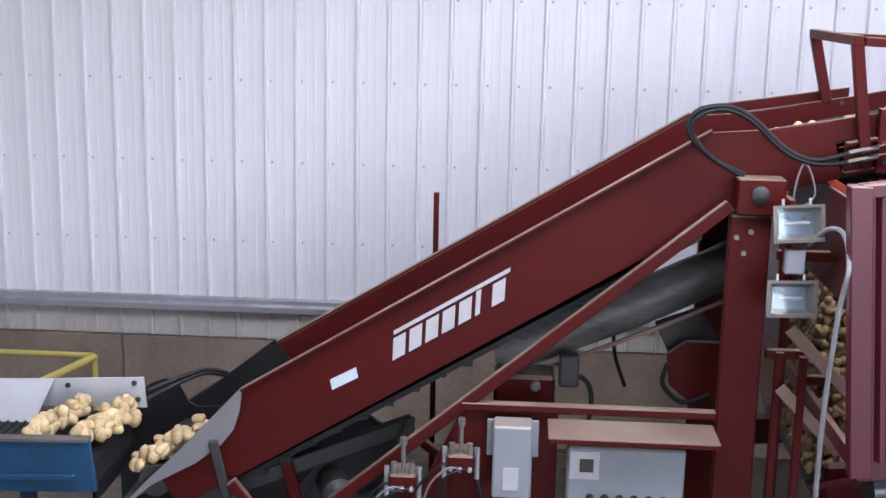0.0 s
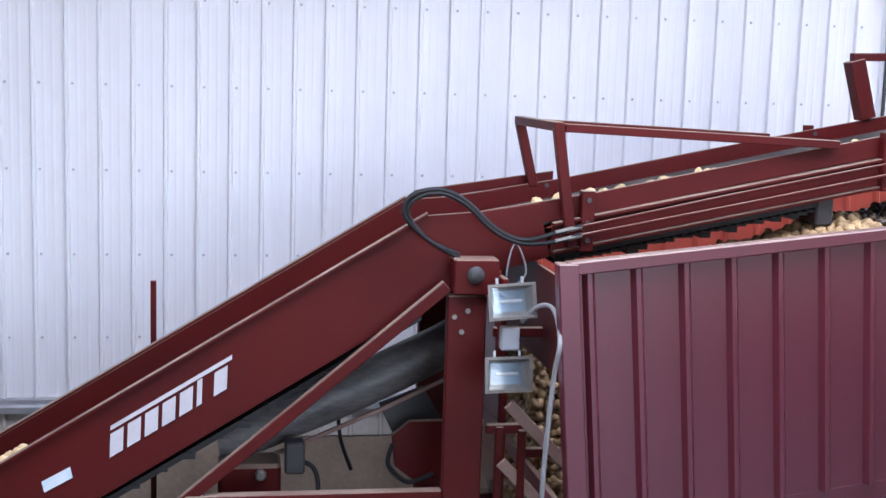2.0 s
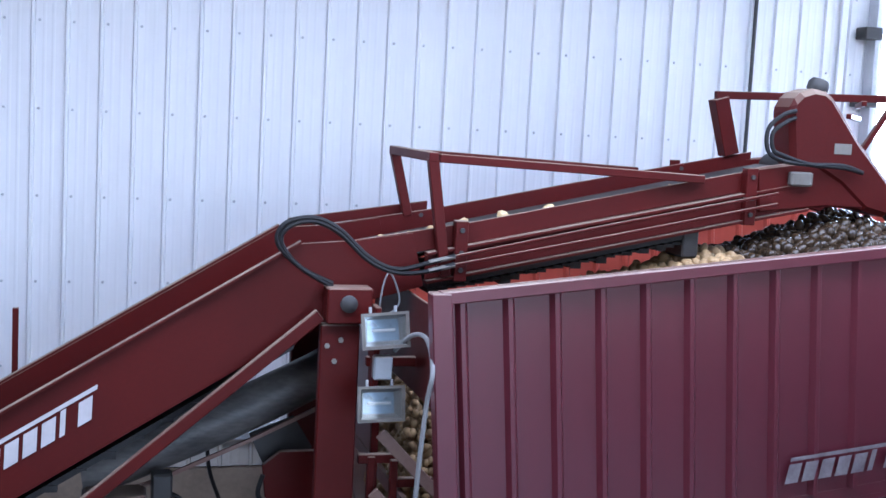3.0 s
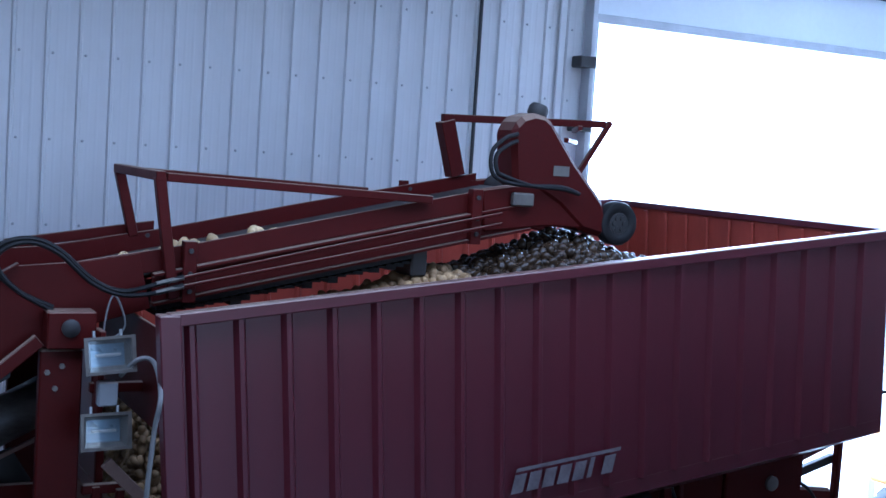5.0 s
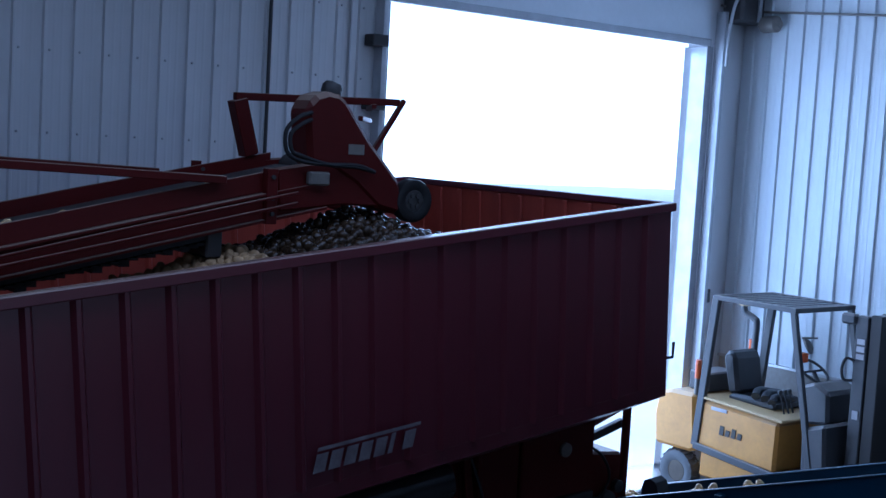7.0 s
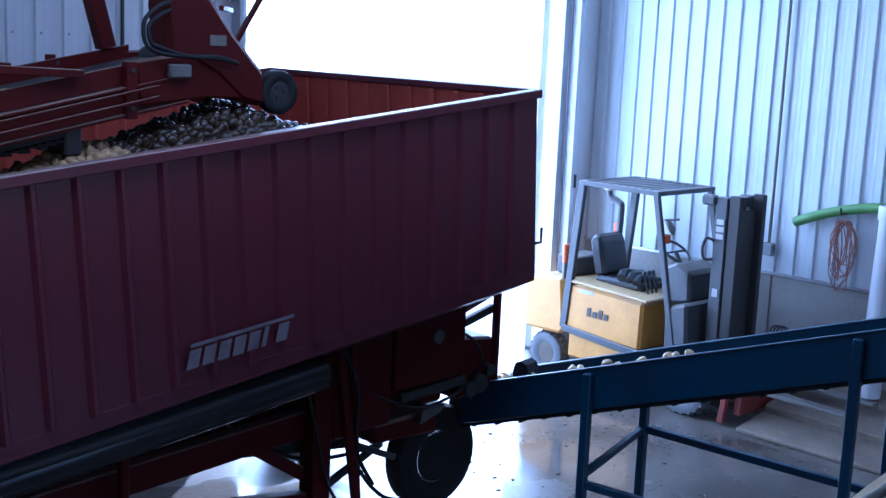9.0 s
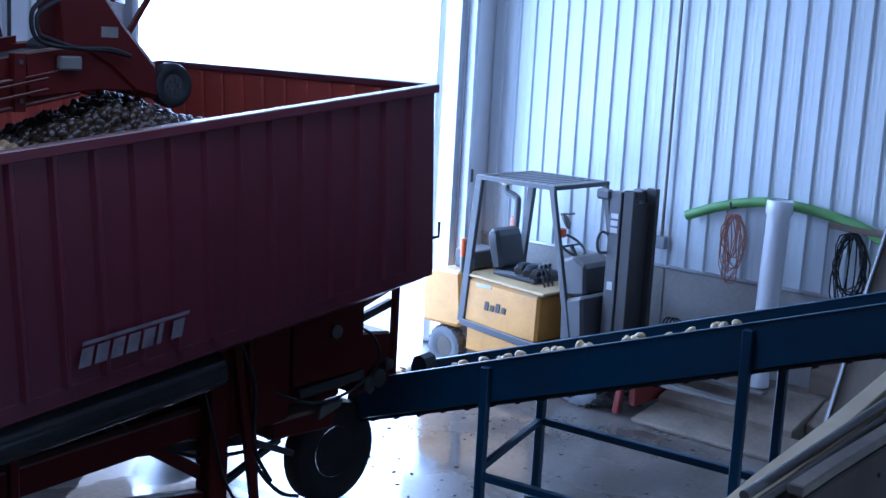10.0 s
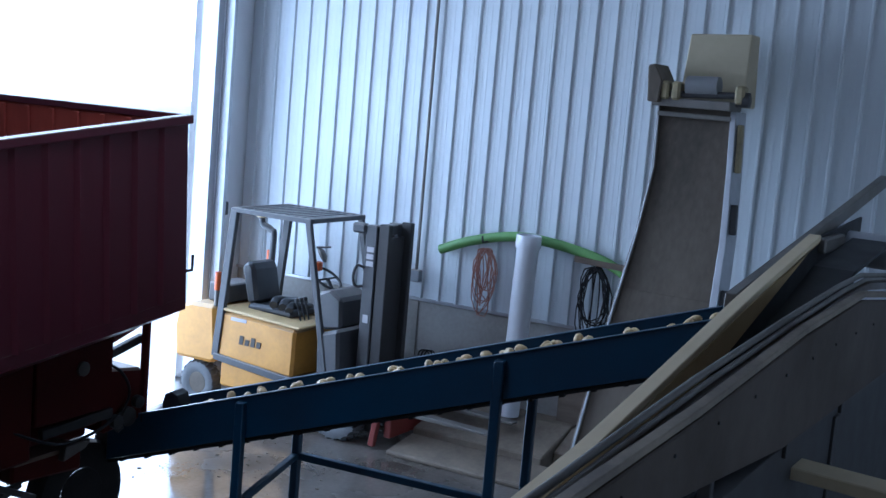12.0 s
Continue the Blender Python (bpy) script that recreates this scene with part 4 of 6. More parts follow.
    prism(bm, [(-0.62, 0.56), (-0.10, 0.56), (-0.10, 1.32), (-0.26, 1.32)], NEAR - 0.085, NEAR - 0.065)
    part("gusset_plate", bm, RED, t)
    bm = new_bm()
    box(bm, -0.10, 0.25, NEAR - 0.08, NEAR - 0.06, 0.56, 1.32)
    part("back_panel", bm, RED, t)
    for x in (-1.9, -0.6, 0.6):
        bm = new_bm()
        box(bm, x, x + 0.10, NEAR - 0.14, NEAR - 0.04, 0, 0.42)
        part("leg", bm, RED, t, "", 0.006)
    # grimy drive and struts under the foot
    for p, q, w, m in (((-1.75, 6.45, 0.62), (-0.55, 6.5, 1.10), 0.09, DARK), ((-1.45, 6.6, 0.30), (-0.95, 6.6, 0.95), 0.07, DARK), ((-1.1, 6.4, 0.25), (-1.25, 6.4, 0.90), 0.06, RED), ((-0.95, 6.7, 0.55), (0.1, 6.7, 0.55), 0.08, DARK), ((-0.85, 6.45, 0.3), (-0.55, 6.45, 1.15), 0.05, DARK), ((-0.5, 6.6, 0.95), (0.2, 6.6, 0.45), 0.05, RED)):
        bm = new_bm()
        bar(bm, p, q, w, w)
        part("strut", bm, m, t, "", 0.006)
    bm = new_bm()
    prism(bm, [(-1.62, 0.40), (-0.70, 0.40), (-0.62, 0.85), (-0.85, 1.0), (-1.30, 0.80), (-1.6, 0.66)], 6.86, 6.92)
    part("belt_guard", bm, DARK, t, "", 0.01)
    bm = new_bm()
    lathe(bm, [(0.06, 0), (0.09, 0.02), (0.09, 0.22), (0.05, 0.26)], 16, pose(-1.02, 6.55, 0.72, 90, 0, 20))
    part("drive_motor", bm, DARK, t, "", smooth=True)
    # octagonal guard and drive behind the column
    bm = new_bm()
    prism(bm, [(0.86, 1.52), (0.96, 1.60), (1.18, 1.60), (1.18, 1.26), (0.98, 1.26), (0.88, 1.34)], 6.62, 6.66)
    part("drive_guard", bm, RED, t, "eight-sided red guard plate", 0.004)
    bm = new_bm()
    prism(bm, [(0.80, 1.66), (1.05, 1.76), (1.16, 1.58), (0.98, 1.40), (0.90, 1.45)], 6.76, 6.80)
    part("chain_guard", bm, DARK, t, "", 0.004)
    # cross conveyor under the boom
    bm = new_bm()
    rows = []
    for i in range(15):
        u = i / 14
        x, z = -0.10 + 1.32 * u, 1.30 + 0.46 * u + 0.12 * u * u
        rows.append([bm.verts.new((x - 0.02 * math.sin(v), 6.86 - 0.15 * math.cos(v * 0.9), z + 0.135 + 0.135 * math.sin(v) + 0.006 * noise.noise((x * 5, v * 2, 0)))) for v in [-1.57 + 0.314 * j for j in range(11)]])
    for p, q in zip(rows, rows[1:]):
        for j in range(10):
            bm.faces.new((p[j], p[j + 1], q[j + 1], q[j]))
    bm.faces.new([r[0] for r in rows] + [r[-1] for r in reversed(rows)])
    bm.faces.new(rows[0]), bm.faces.new(rows[-1])
    part("under_belt", bm, DUSTY_BELT, t, "dusty grey rubber belt run", smooth=True)
    bm = new_bm()
    for (x0, z0), (x1, z1) in zip([(-0.05, 1.305), (0.30, 1.425), (0.80, 1.64), (1.20, 1.83)], [(0.30, 1.425), (0.80, 1.64), (1.20, 1.83)]):
        bar(bm, (x0, 6.72, z0), (x1, 6.72, z1), 0.02, 0.022)
    part("belt_edge", bm, PALE_DUST, t)
    bm = new_bm()
    box(bm, -0.17, 0.10, 6.90, 7.02, 1.42, 1.60)
    part("hopper_box", bm, DARK, t, "", 0.02)
    bm = new_bm()
    box(bm, -0.10, 0.24, 6.5, 6.75, 1.20, 1.40)
    mot = part("gear_motor", bm, RED, t, "", 0.02)
    bm = new_bm()
    lathe(bm, [(0.03, 0), (0.03, 0.03), (0.02, 0.04)], 16, pose(0.13, 6.5, 1.35, 90, 0, 0))
    part("cap", bm, DULL_STEEL, mot, "", smooth=True)
    bm = new_bm()
    box(bm, 0.26, 0.37, 6.50, 6.62, 1.34, 1.52)
    part("junction_box", bm, DARK, t, "", 0.012)
    bm = new_bm()
    box(bm, -0.50, -0.468, FAR + 0.12, FAR + 0.16, 0.0, 2.30)
    part("post", bm, RED, t)
    # handrails over the kink
    def rail(points, w, name="guard_rail"):
        bm = new_bm()
        for p, q in zip(points, points[1:]):
            bar(bm, p, q, w, w, up=(0, 1, 0) if abs(Vector(q)[2] - Vector(p)[2]) > 0.2 else (0, 0, 1))
        part(name, bm, RED, t, "", 0.004)
    rail([(1.72, NEAR - 0.04, 2.66), (1.625, NEAR - 0.04, 3.28)], 0.055)
    rail([(1.72, FAR, 2.90), (1.625, FAR, 3.28)], 0.055)
    rail([(1.625, NEAR - 0.07, 3.285), (1.625, FAR + 0.03, 3.285)], 0.05)
    rail([(1.66, NEAR - 0.04, 3.28), (3.18, NEAR - 0.04, 3.225)], 0.045)
    rail([(1.66, FAR, 3.28), (3.18, FAR, 3.225)], 0.04)
    # second bow near the head
    rail([(3.80, FAR, 3.35), (3.70, FAR, 3.70)], 0.10)
    rail([(3.68, FAR, 3.72), (4.95, FAR, 3.76)], 0.05)
    rail([(4.28, NEAR + 0.15, 3.70), (4.70, FAR, 3.70)], 0.03)
    rail([(5.00, FAR, 3.78), (4.72, FAR, 3.35)], 0.035)
    rail([(4.15, NEAR + 0.1, 3.62), (4.72, FAR, 3.62)], 0.03)
    # hoses
    def hose(points, r, mat=RUBBER, name="hose"):
        bm = new_bm()
        tube(bm, curve_points(points, 8), r, 8)
        return part(name, bm, mat, t, "", smooth=True)
    y = NEAR - 0.07
    for k in (0, 1):
        o = 0.018 * k
        hose([(1.12, y, 2.60 + o), (0.95, y - 0.02, 2.70), (0.83 + o, y - 0.03, 2.82), (0.86 + o, y - 0.03, 2.92 - o), (1.0, y - 0.03, 2.955 - o), (1.14, y - 0.02, 2.90 - o), (1.30, y - 0.02, 2.76 - o), (1.45, y - 0.02, 2.70 - o), (1.62, y - 0.02, 2.735 - 2.4 * o), (1.76, y - 0.02, 2.775 - 2.4 * o)], 0.013)
        bm = new_bm()
        tube(bm, [(1.62, y - 0.02, 2.738 - 0.045 * k), (1.76, y - 0.02, 2.772 - 0.045 * k)], 0.0135, 8)
        part("hose_coupling", bm, DULL_STEEL, t, "", smooth=True)
        bm = new_bm()
        tube(bm, [(1.76, y - 0.02, 2.772 - 0.045 * k), (2.6, y - 0.02, 2.955 - 0.06 * k), (3.62, y - 0.02, 3.165 - 0.06 * k)], 0.009, 8)
        part("hydraulic_pipe", bm, RED, t, "", smooth=True)
    hose([(1.30, y, 2.47), (1.40, y - 0.02, 2.46), (1.47, y - 0.02, 2.52), (1.45, y - 0.02, 2.62), (1.41, y - 0.02, 2.68), (1.38, y - 0.02, 2.60), (1.36, y - 0.03, 2.45)], 0.005, GREY_PLASTIC, "cable")
    hose([(0.30, 6.6, 1.40), (0.42, 6.55, 1.36), (0.44, 6.5, 1.2), (0.36, 6.45, 0.95)], 0.014)
    hose([(0.60, 7.2, 1.55), (0.63, 7.3, 1.3), (0.70, 7.3, 1.1)], 0.012)
    hose([(1.10, 6.6, 1.30), (0.95, 6.58, 1.26), (0.84, 6.58, 1.36), (0.86, 6.58, 1.48)], 0.014)
    # the head: hood, drive and idler wheel
    bm = new_bm()
    prism(bm, [(3.675, 3.62), (3.685, 3.68), (3.74, 3.735), (3.82, 3.76), (3.90, 3.75), (3.95, 3.715), (4.137, 3.48), (4.351, 3.26), (4.40, 3.14), (4.37, 3.04), (4.20, 3.08), (4.03, 3.22), (3.88, 3.30), (3.71, 3.33)], NEAR - 0.06, NEAR + 0.16)
    hood = part("head_hood", bm, RED, t, "", 0.03)
    bm = new_bm()
    prism(bm, [(3.50, 3.30), (3.72, 3.335), (4.0, 3.34), (4.22, 3.18), (4.24, 3.09), (3.95, 3.095), (3.53, 3.05)], NEAR - 0.045, NEAR + 0.02)
    part("head_frame", bm, RED, t, "", 0.012)
    bm = new_bm()
    box(bm, 3.97, 4.08, NEAR - 0.064, NEAR - 0.06, 3.40, 3.46)
    part("plate", bm, DULL_STEEL, hood)
    bm = new_bm()
    lathe(bm, [(0.05, 0), (0.062, 0.02), (0.062, 0.06), (0.045, 0.085), (0.02, 0.09)], 14, pose(3.875, NEAR + 0.03, 3.735, 8, 14, 0))
    part("hydraulic_motor", bm, DARK, t, "", smooth=True)
    w = wheel(t, (4.475, NEAR - 0.02, 3.13), 0.135, 0.10, RUBBER, DARK)
    bm = new_bm()
    prism(bm, [(3.9, 3.33), (4.45, 3.38), (4.62, 3.20), (4.5, 3.0), (3.95, 3.12)], FAR - 0.02, FAR + 0.03)
    part("head_plate", bm, RED, t, "", 0.01)
    for k in (0, 1):
        hose([(3.70, y, 3.63 - 0.04 * k), (3.60 + 0.02 * k, y - 0.03, 3.60 - 0.04 * k), (3.52 + 0.03 * k, y - 0.03, 3.52 - 0.02 * k), (3.53 + 0.03 * k, y - 0.03, 3.40 + 0.01 * k), (3.62, y - 0.03, 3.35 + 0.03 * k), (3.80, y - 0.03, 3.335), (4.01, y - 0.03, 3.335 - 0.01 * k), (4.14, y - 0.03, 3.30)], 0.013)
    bm = new_bm()
    box(bm, 3.69, 3.83, NEAR - 0.10, NEAR - 0.05, 3.21, 3.29)
    part("valve_block", bm, DULL_STEEL, t, "", 0.01)
    bm = new_bm()
    box(bm, 3.10, 3.20, NEAR, FAR, 2.78, 2.97)
    part("scraper_mount", bm, DARK, t, "", 0.01)
    # marks
    a = Vector((1, 0, 0.604)).normalized()
    logo(t, (-0.635, NEAR - 0.002, 1.555), a, (-0.12, 0, 1), 0.705, 0.145, DECAL)
    bm = new_bm()
    prism(bm, [(-0.957, 1.378), (-0.818, 1.454), (-0.830, 1.510), (-0.970, 1.435)], NEAR - 0.004, NEAR - 0.001)
    part("sticker", bm, STICKER, t)
    return t


boom()


def flood_lamp(at, tilt=0):
    lamp = thing("flood_lamp", "rectangular work lamp with a glass front, switched off", "lamp", at, "work lamps")
    bm = new_bm()
    pts = [(-0.125, -0.09), (0.125, -0.09), (0.125, 0.09), (-0.125, 0.09)]
    f = [bm.verts.new((x, -0.05, z)) for x, z in pts]
    b = [bm.verts.new((x * 0.55, 0.08, z * 0.5)) for x, z in pts]
    g = [bm.verts.new((x * 0.86, -0.05, z * 0.84)) for x, z in pts]
    h = [bm.verts.new((x * 0.45, 0.05, z * 0.35)) for x, z in pts]
    for i in range(4):
        j = (i + 1) % 4
        bm.faces.new((f[i], f[j], b[j], b[i]))
        bm.faces.new((f[j], f[i], g[i], g[j]))
        bm.faces.new((g[j], g[i], h[i], h[j]))
    bm.faces.new(b), bm.faces.new(h)
    part("housing", bm, DULL_STEEL, lamp)
    bm = new_bm()
    box(bm, -0.105, 0.105, -0.045, -0.040, -0.074, 0.074)
    p = part("glass", bm, GLASS, lamp, "clear glass pane")
    p.visible_shadow = False
    bm = new_bm()
    box(bm, -0.10, 0.10, 0.0, 0.01, -0.07, 0.07)
    part("reflector", bm, REFLECTOR, lamp, "bright dished reflector")
    bm = new_bm()
    tube(bm, [(-0.06, -0.01, 0), (0.06, -0.01, 0)], 0.008, 8)
    part("tube", bm, WHITE_PLASTIC, lamp)
    for x in (-0.07, 0.06):
        bm = new_bm()
        tube(bm, [(x, -0.03, 0.085), (x, -0.03, 0.12)], 0.008, 6)
        part("clamp", bm, GALV, lamp)
    lamp.rotation_euler = (radians(-8), radians(tilt), radians(6))
    return lamp


flood_lamp((1.335, 5.86, 2.425), -3)
flood_lamp((1.330, 5.86, 2.055), 0)


def lamp_stand():
    t = thing("lamp_bracket", "small grey junction box on the lamp bracket", "bracket")
    bm = new_bm()
    box(bm, 1.29, 1.385, 5.82, 5.88, 2.18, 2.30)
    part("junction_box", bm, BOX_GREY, t, "", 0.008)
    bm = new_bm()
    box(bm, 1.32, 1.35, 5.97, 6.10, 1.95, 2.52)
    part("mast", bm, RED, t, "", 0.004)
    for z in (2.02, 2.42):
        bm = new_bm()
        box(bm, 1.30, 1.38, 5.90, 5.98, z, z + 0.03)
        part("arm", bm, DARK, t)
    bm = new_bm()
    tube(bm, curve_points([(1.40, 5.86, 2.32), (1.47, 5.80, 2.41), (1.52, 5.70, 2.41), (1.46, 5.34, 2.33), (1.435, 5.335, 2.15), (1.405, 5.33, 1.7), (1.40, 5.33, 1.2)], 8), 0.012, 8)
    part("cable", bm, GREY_PLASTIC, t, "", smooth=True)


lamp_stand()


def front_steps():
    """Slanted slats and posts between the column and the bin's front."""
    t = thing("bin_front_frame", "red frame with slanted dusty slats before the bin", "frame")
    for p, q in (((1.385, 6.02, 1.855), (1.70, 6.02, 1.53)), ((1.37, 6.08, 1.525), (1.70, 6.08, 1.185))):
        bm = new_bm()
        bar(bm, p, q, 0.03, 0.062)
        part("slat", bm, PALE_DUST, t, "pale dusty slat", 0.004)
    for x, y, top in ((1.35, 6.13, 1.70), (1.455, 6.05, 1.70), (1.40, 6.3, 1.95)):
        bm = new_bm()
        box(bm, x, x + 0.04, y, y + 0.04, 0.0, top)
        part("post", bm, RED, t, "", 0.004)
    for x0, x1, y, z in ((1.30, 1.66, 6.05, 2.20), (1.30, 1.52, 6.14, 1.66), (1.46, 1.69, 6.06, 1.55)):
        bm = new_bm()
        box(bm, x0, x1, y, y + 0.04, z, z + 0.05)
        part("cross_bar", bm, RED, t, "", 0.004)


front_steps()


def control_boxes():
    t = thing("switch_box", "narrow grey enamelled switch box on the red frame", "switch box")
    bm = new_bm()
    box(bm, -0.085, 0.115, 5.90, 6.06, 0.93, 1.32)
    part("body", bm, BOX_GREY, t, "", 0.01)
    for x in (-0.12, 0.115):
        bm = new_bm()
        box(bm, x, x + 0.035, 6.06, 6.075, 1.10, 1.30)
        part("ear", bm, BOX_GREY, t, "", 0.004)
    bm = new_bm()
    box(bm, -0.03, 0.05, 5.894, 5.899, 0.98, 1.10)
    part("label_plate", bm, DECAL, t)
    t = thing("control_panel", "grey control cabinet with knobs under a dusty hood", "control cabinet")
    bm = new_bm()
    box(bm, 0.30, 0.895, 5.92, 6.07, 0.72, 1.22)
    part("body", bm, BOX_GREY, t, "", 0.01)
    bm = new_bm()
    v = [bm.verts.new(p) for p in ((0.193, 6.09, 1.308), (1.048, 6.09, 1.308), (1.048, 5.80, 1.306), (0.193, 5.80, 1.306), (0.193, 6.09, 1.283), (1.048, 6.09, 1.283), (1.048, 5.80, 1.276), (0.193, 5.80, 1.276))]
    for q in ((0, 1, 2, 3), (7, 6, 5, 4), (3, 2, 6, 7), (0, 3, 7, 4), (1, 0, 4, 5), (2, 1, 5, 6)):
        bm.faces.new([v[i] for i in q])
    part("hood", bm, RED, t, "dusty red sheet hood", 0.004)
    for i in range(6):
        bm = new_bm()
        lathe(bm, [(0.022, 0), (0.022, 0.03), (0.012, 0.045)], 12, pose(0.42 + i * 0.075, 5.918, 0.95, 90, 0, 0))
        part("knob", bm, DARK, t, "", smooth=True)
    bm = new_bm()
    box(bm, 0.31, 0.46, 5.913, 5.918, 1.05, 1.20)
    part("label_plate", bm, DECAL, t)
    bm = new_bm()
    box(bm, 0.36, 0.43, 5.909, 5.9125, 1.09, 1.16)
    part("label_mark", bm, DECAL_DARK, t)
    for k, x in enumerate((-0.55, -0.25)):
        t = thing("valve", "hydraulic hand valve with hoses on the red frame", "valve", (x, 5.98, 0.93 + 0.12 * k), "hand valves")
        bm = new_bm()
        box(bm, -0.07, 0.07, -0.05, 0.10, 0, 0.09)
        part("body", bm, RED, t, "", 0.01)
        bm = new_bm()
        tube(bm, [(0, 0, 0.09), (0, 0, 0.24)], 0.012, 8)
        tube(bm, [(0, 0, 0.24), (0, 0, 0.28)], 0.02, 8)
        part("lever", bm, DULL_STEEL, t, "", smooth=True)
        for d in (-0.085, 0.085):
            bm = new_bm()
            tube(bm, [(d, 0, -0.05), (d, 0, 0.12)], 0.014, 8)
            part("fitting", bm, GALV, t, "", smooth=True)
            bm = new_bm()
            tube(bm, curve_points([(d, 0, -0.05), (d * 1.2, 0, -0.2), (d * 0.4 - 0.1, 0, -0.4)], 6), 0.012, 8)
            part("hose", bm, RUBBER, t, "", smooth=True)
        for q in range(3):
            bm = new_bm()
            tube(bm, curve_points([(-0.05 + 0.05 * q, -0.055, 0.02), (-0.09 + 0.03 * q, -0.10, 0.06 - 0.02 * q), (-0.20 + 0.05 * q, -0.09, -0.05), (-0.26 + 0.07 * q, -0.04, -0.22), (-0.22 + 0.08 * q, 0.0, -0.42)], 6), 0.0065, 6)
            part("thin_hose", bm, GREY_PLASTIC if q == 1 else RUBBER, t, "", smooth=True)
            bm = new_bm()
            lathe(bm, [(0.013, 0), (0.013, 0.022), (0.008, 0.03)], 6, pose(-0.05 + 0.05 * q, -0.05, 0.02, 90, 0, 0))
            part("hose_nut", bm, GALV, t)
        for d in (-0.045, 0.045):
            bm = new_bm()
            tube(bm, [(d, -0.02, 0.09), (d, -0.02, 0.15)], 0.017, 8)
            part("spool_cap", bm, DULL_STEEL, t, "", smooth=True)
        bm = new_bm()
        box(bm, -0.05, 0.05, 0.09, 0.125, -0.5 - 0.12 * k, 0.09)
        part("mount", bm, RED, t)


control_boxes()


# ---- infeed at the boom's foot ----
def infeed():
    t = thing("infeed_conveyor", "blue infeed conveyor with a white plastic side sheet", "conveyor")
    bm = new_bm()
    prism(bm, [(-5.5, 0.70), (-2.19, 0.825), (-2.225, 1.11), (-5.5, 1.02)], 5.98, 6.02)
    side = part("side_plate", bm, BLUE_BRIGHT, t, "", 0.006)
    bm = new_bm()
    prism(bm, [(-5.5, 1.02), (-2.225, 1.11), (-2.225, 1.125), (-5.5, 1.035)], 5.965, 6.035)
    part("lip", bm, DULL_STEEL, side)
    bm = new_bm()
    prism(bm, [(-3.2, 0.86), (-2.3, 0.90), (-2.3, 0.93), (-3.2, 0.89)], 5.95, 5.98)
    part("stiffener", bm, BLUE_BRIGHT, side, "", 0.005)
    bm = new_bm()
    prism(bm, [(-5.5, 0.95), (-2.15, 1.03), (-2.165, 1.215), (-2.70, 1.185), (-5.5, 1.06)], 6.76, 6.775)
    sheet = part("side_sheet", bm, WHITE_PLASTIC, t, "white plastic sheet with bolts")
    for x, z in ((-2.22, 1.18), (-2.20, 1.08), (-2.62, 1.15), (-2.95, 1.12), (-3.0, 1.115)):
        bm = new_bm()
        lathe(bm, [(0.016, 0), (0.016, 0.01)], 8, pose(x, 6.76, z, 90, 0, 0))
        part("bolt", bm, DARK, sheet)
    bm = new_bm()
    v = [bm.verts.new(p) for p in ((-5.5, 6.5, 0.96), (-2.75, 6.5, 0.97), (-2.70, 6.755, 1.19), (-5.5, 6.755, 1.08))]
    w = [bm.verts.new(q.co + Vector((0, 0.004, -0.01))) for q in v]
    bm.faces.new(v), bm.faces.new(w[::-1])
    for i in range(4):
        bm.faces.new((v[i], v[(i + 1) % 4], w[(i + 1) % 4], w[i]))
    part("liner", bm, WHITE_PLASTIC, t)
    bm = new_bm()
    slab(bm, [(-5.5, 0.93), (-2.42, 1.005), (-2.32, 0.985), (-2.25, 0.93), (-2.215, 0.85), (-2.225, 0.75)], 0.02, 6.04, 6.74)
    part("belt", bm, RUBBER, t)
    for k in range(30):
        bm = new_bm()
        x = -2.45 - k * 0.05
        box(bm, x, x + 0.012, 6.05, 6.73, 1.0 - (x + 2.42) * -0.024, 1.012 - (x + 2.42) * -0.024)
        part("belt_rib", bm, RUBBER, t)
    for k in range(5):
        bm = new_bm()
        tube(bm, [(-2.31 + 0.02 * k, 6.05, 0.99 - 0.055 * k), (-2.31 + 0.02 * k, 6.73, 0.99 - 0.055 * k)], 0.008, 6)
        part("belt_rib", bm, RUBBER, t)
    for x in (-4.6, -2.9):
        bm = new_bm()
        box(bm, x, x + 0.08, 6.06, 6.14, 0, 0.9)
        part("leg", bm, BLUE, t, "", 0.006)
        bm = new_bm()
        box(bm, x, x + 0.08, 6.64, 6.72, 0, 0.9)
        part("leg", bm, BLUE, t, "", 0.006)
    # hanging black rubber apron beyond the belt's end
    bm = new_bm()
    pts = [(-2.20, 1.10), (-2.10, 1.14), (-2.02, 1.11), (-1.96, 1.0), (-1.90, 0.97), (-1.40, 1.0), (-1.5, 0.45), (-2.4, 0.30), (-2.40, 0.90)]
    prism(bm, pts, 6.985, 7.0)
    part("rubber_apron", bm, RUBBER, t, "black rubber sheet", 0.003)
    for k in (0, 1):
        bm = new_bm()
        tube(bm, curve_points([(-2.13, 6.72, 1.15 - 0.05 * k), (-1.98, 6.85, 1.19 - 0.03 * k), (-1.85, 7.0, 1.20 - 0.02 * k), (-1.72, 7.1, 1.14 - 0.02 * k), (-1.66, 7.1, 1.05)], 6), 0.014, 8)
        part("hose", bm, RUBBER, t, "", smooth=True)


infeed()


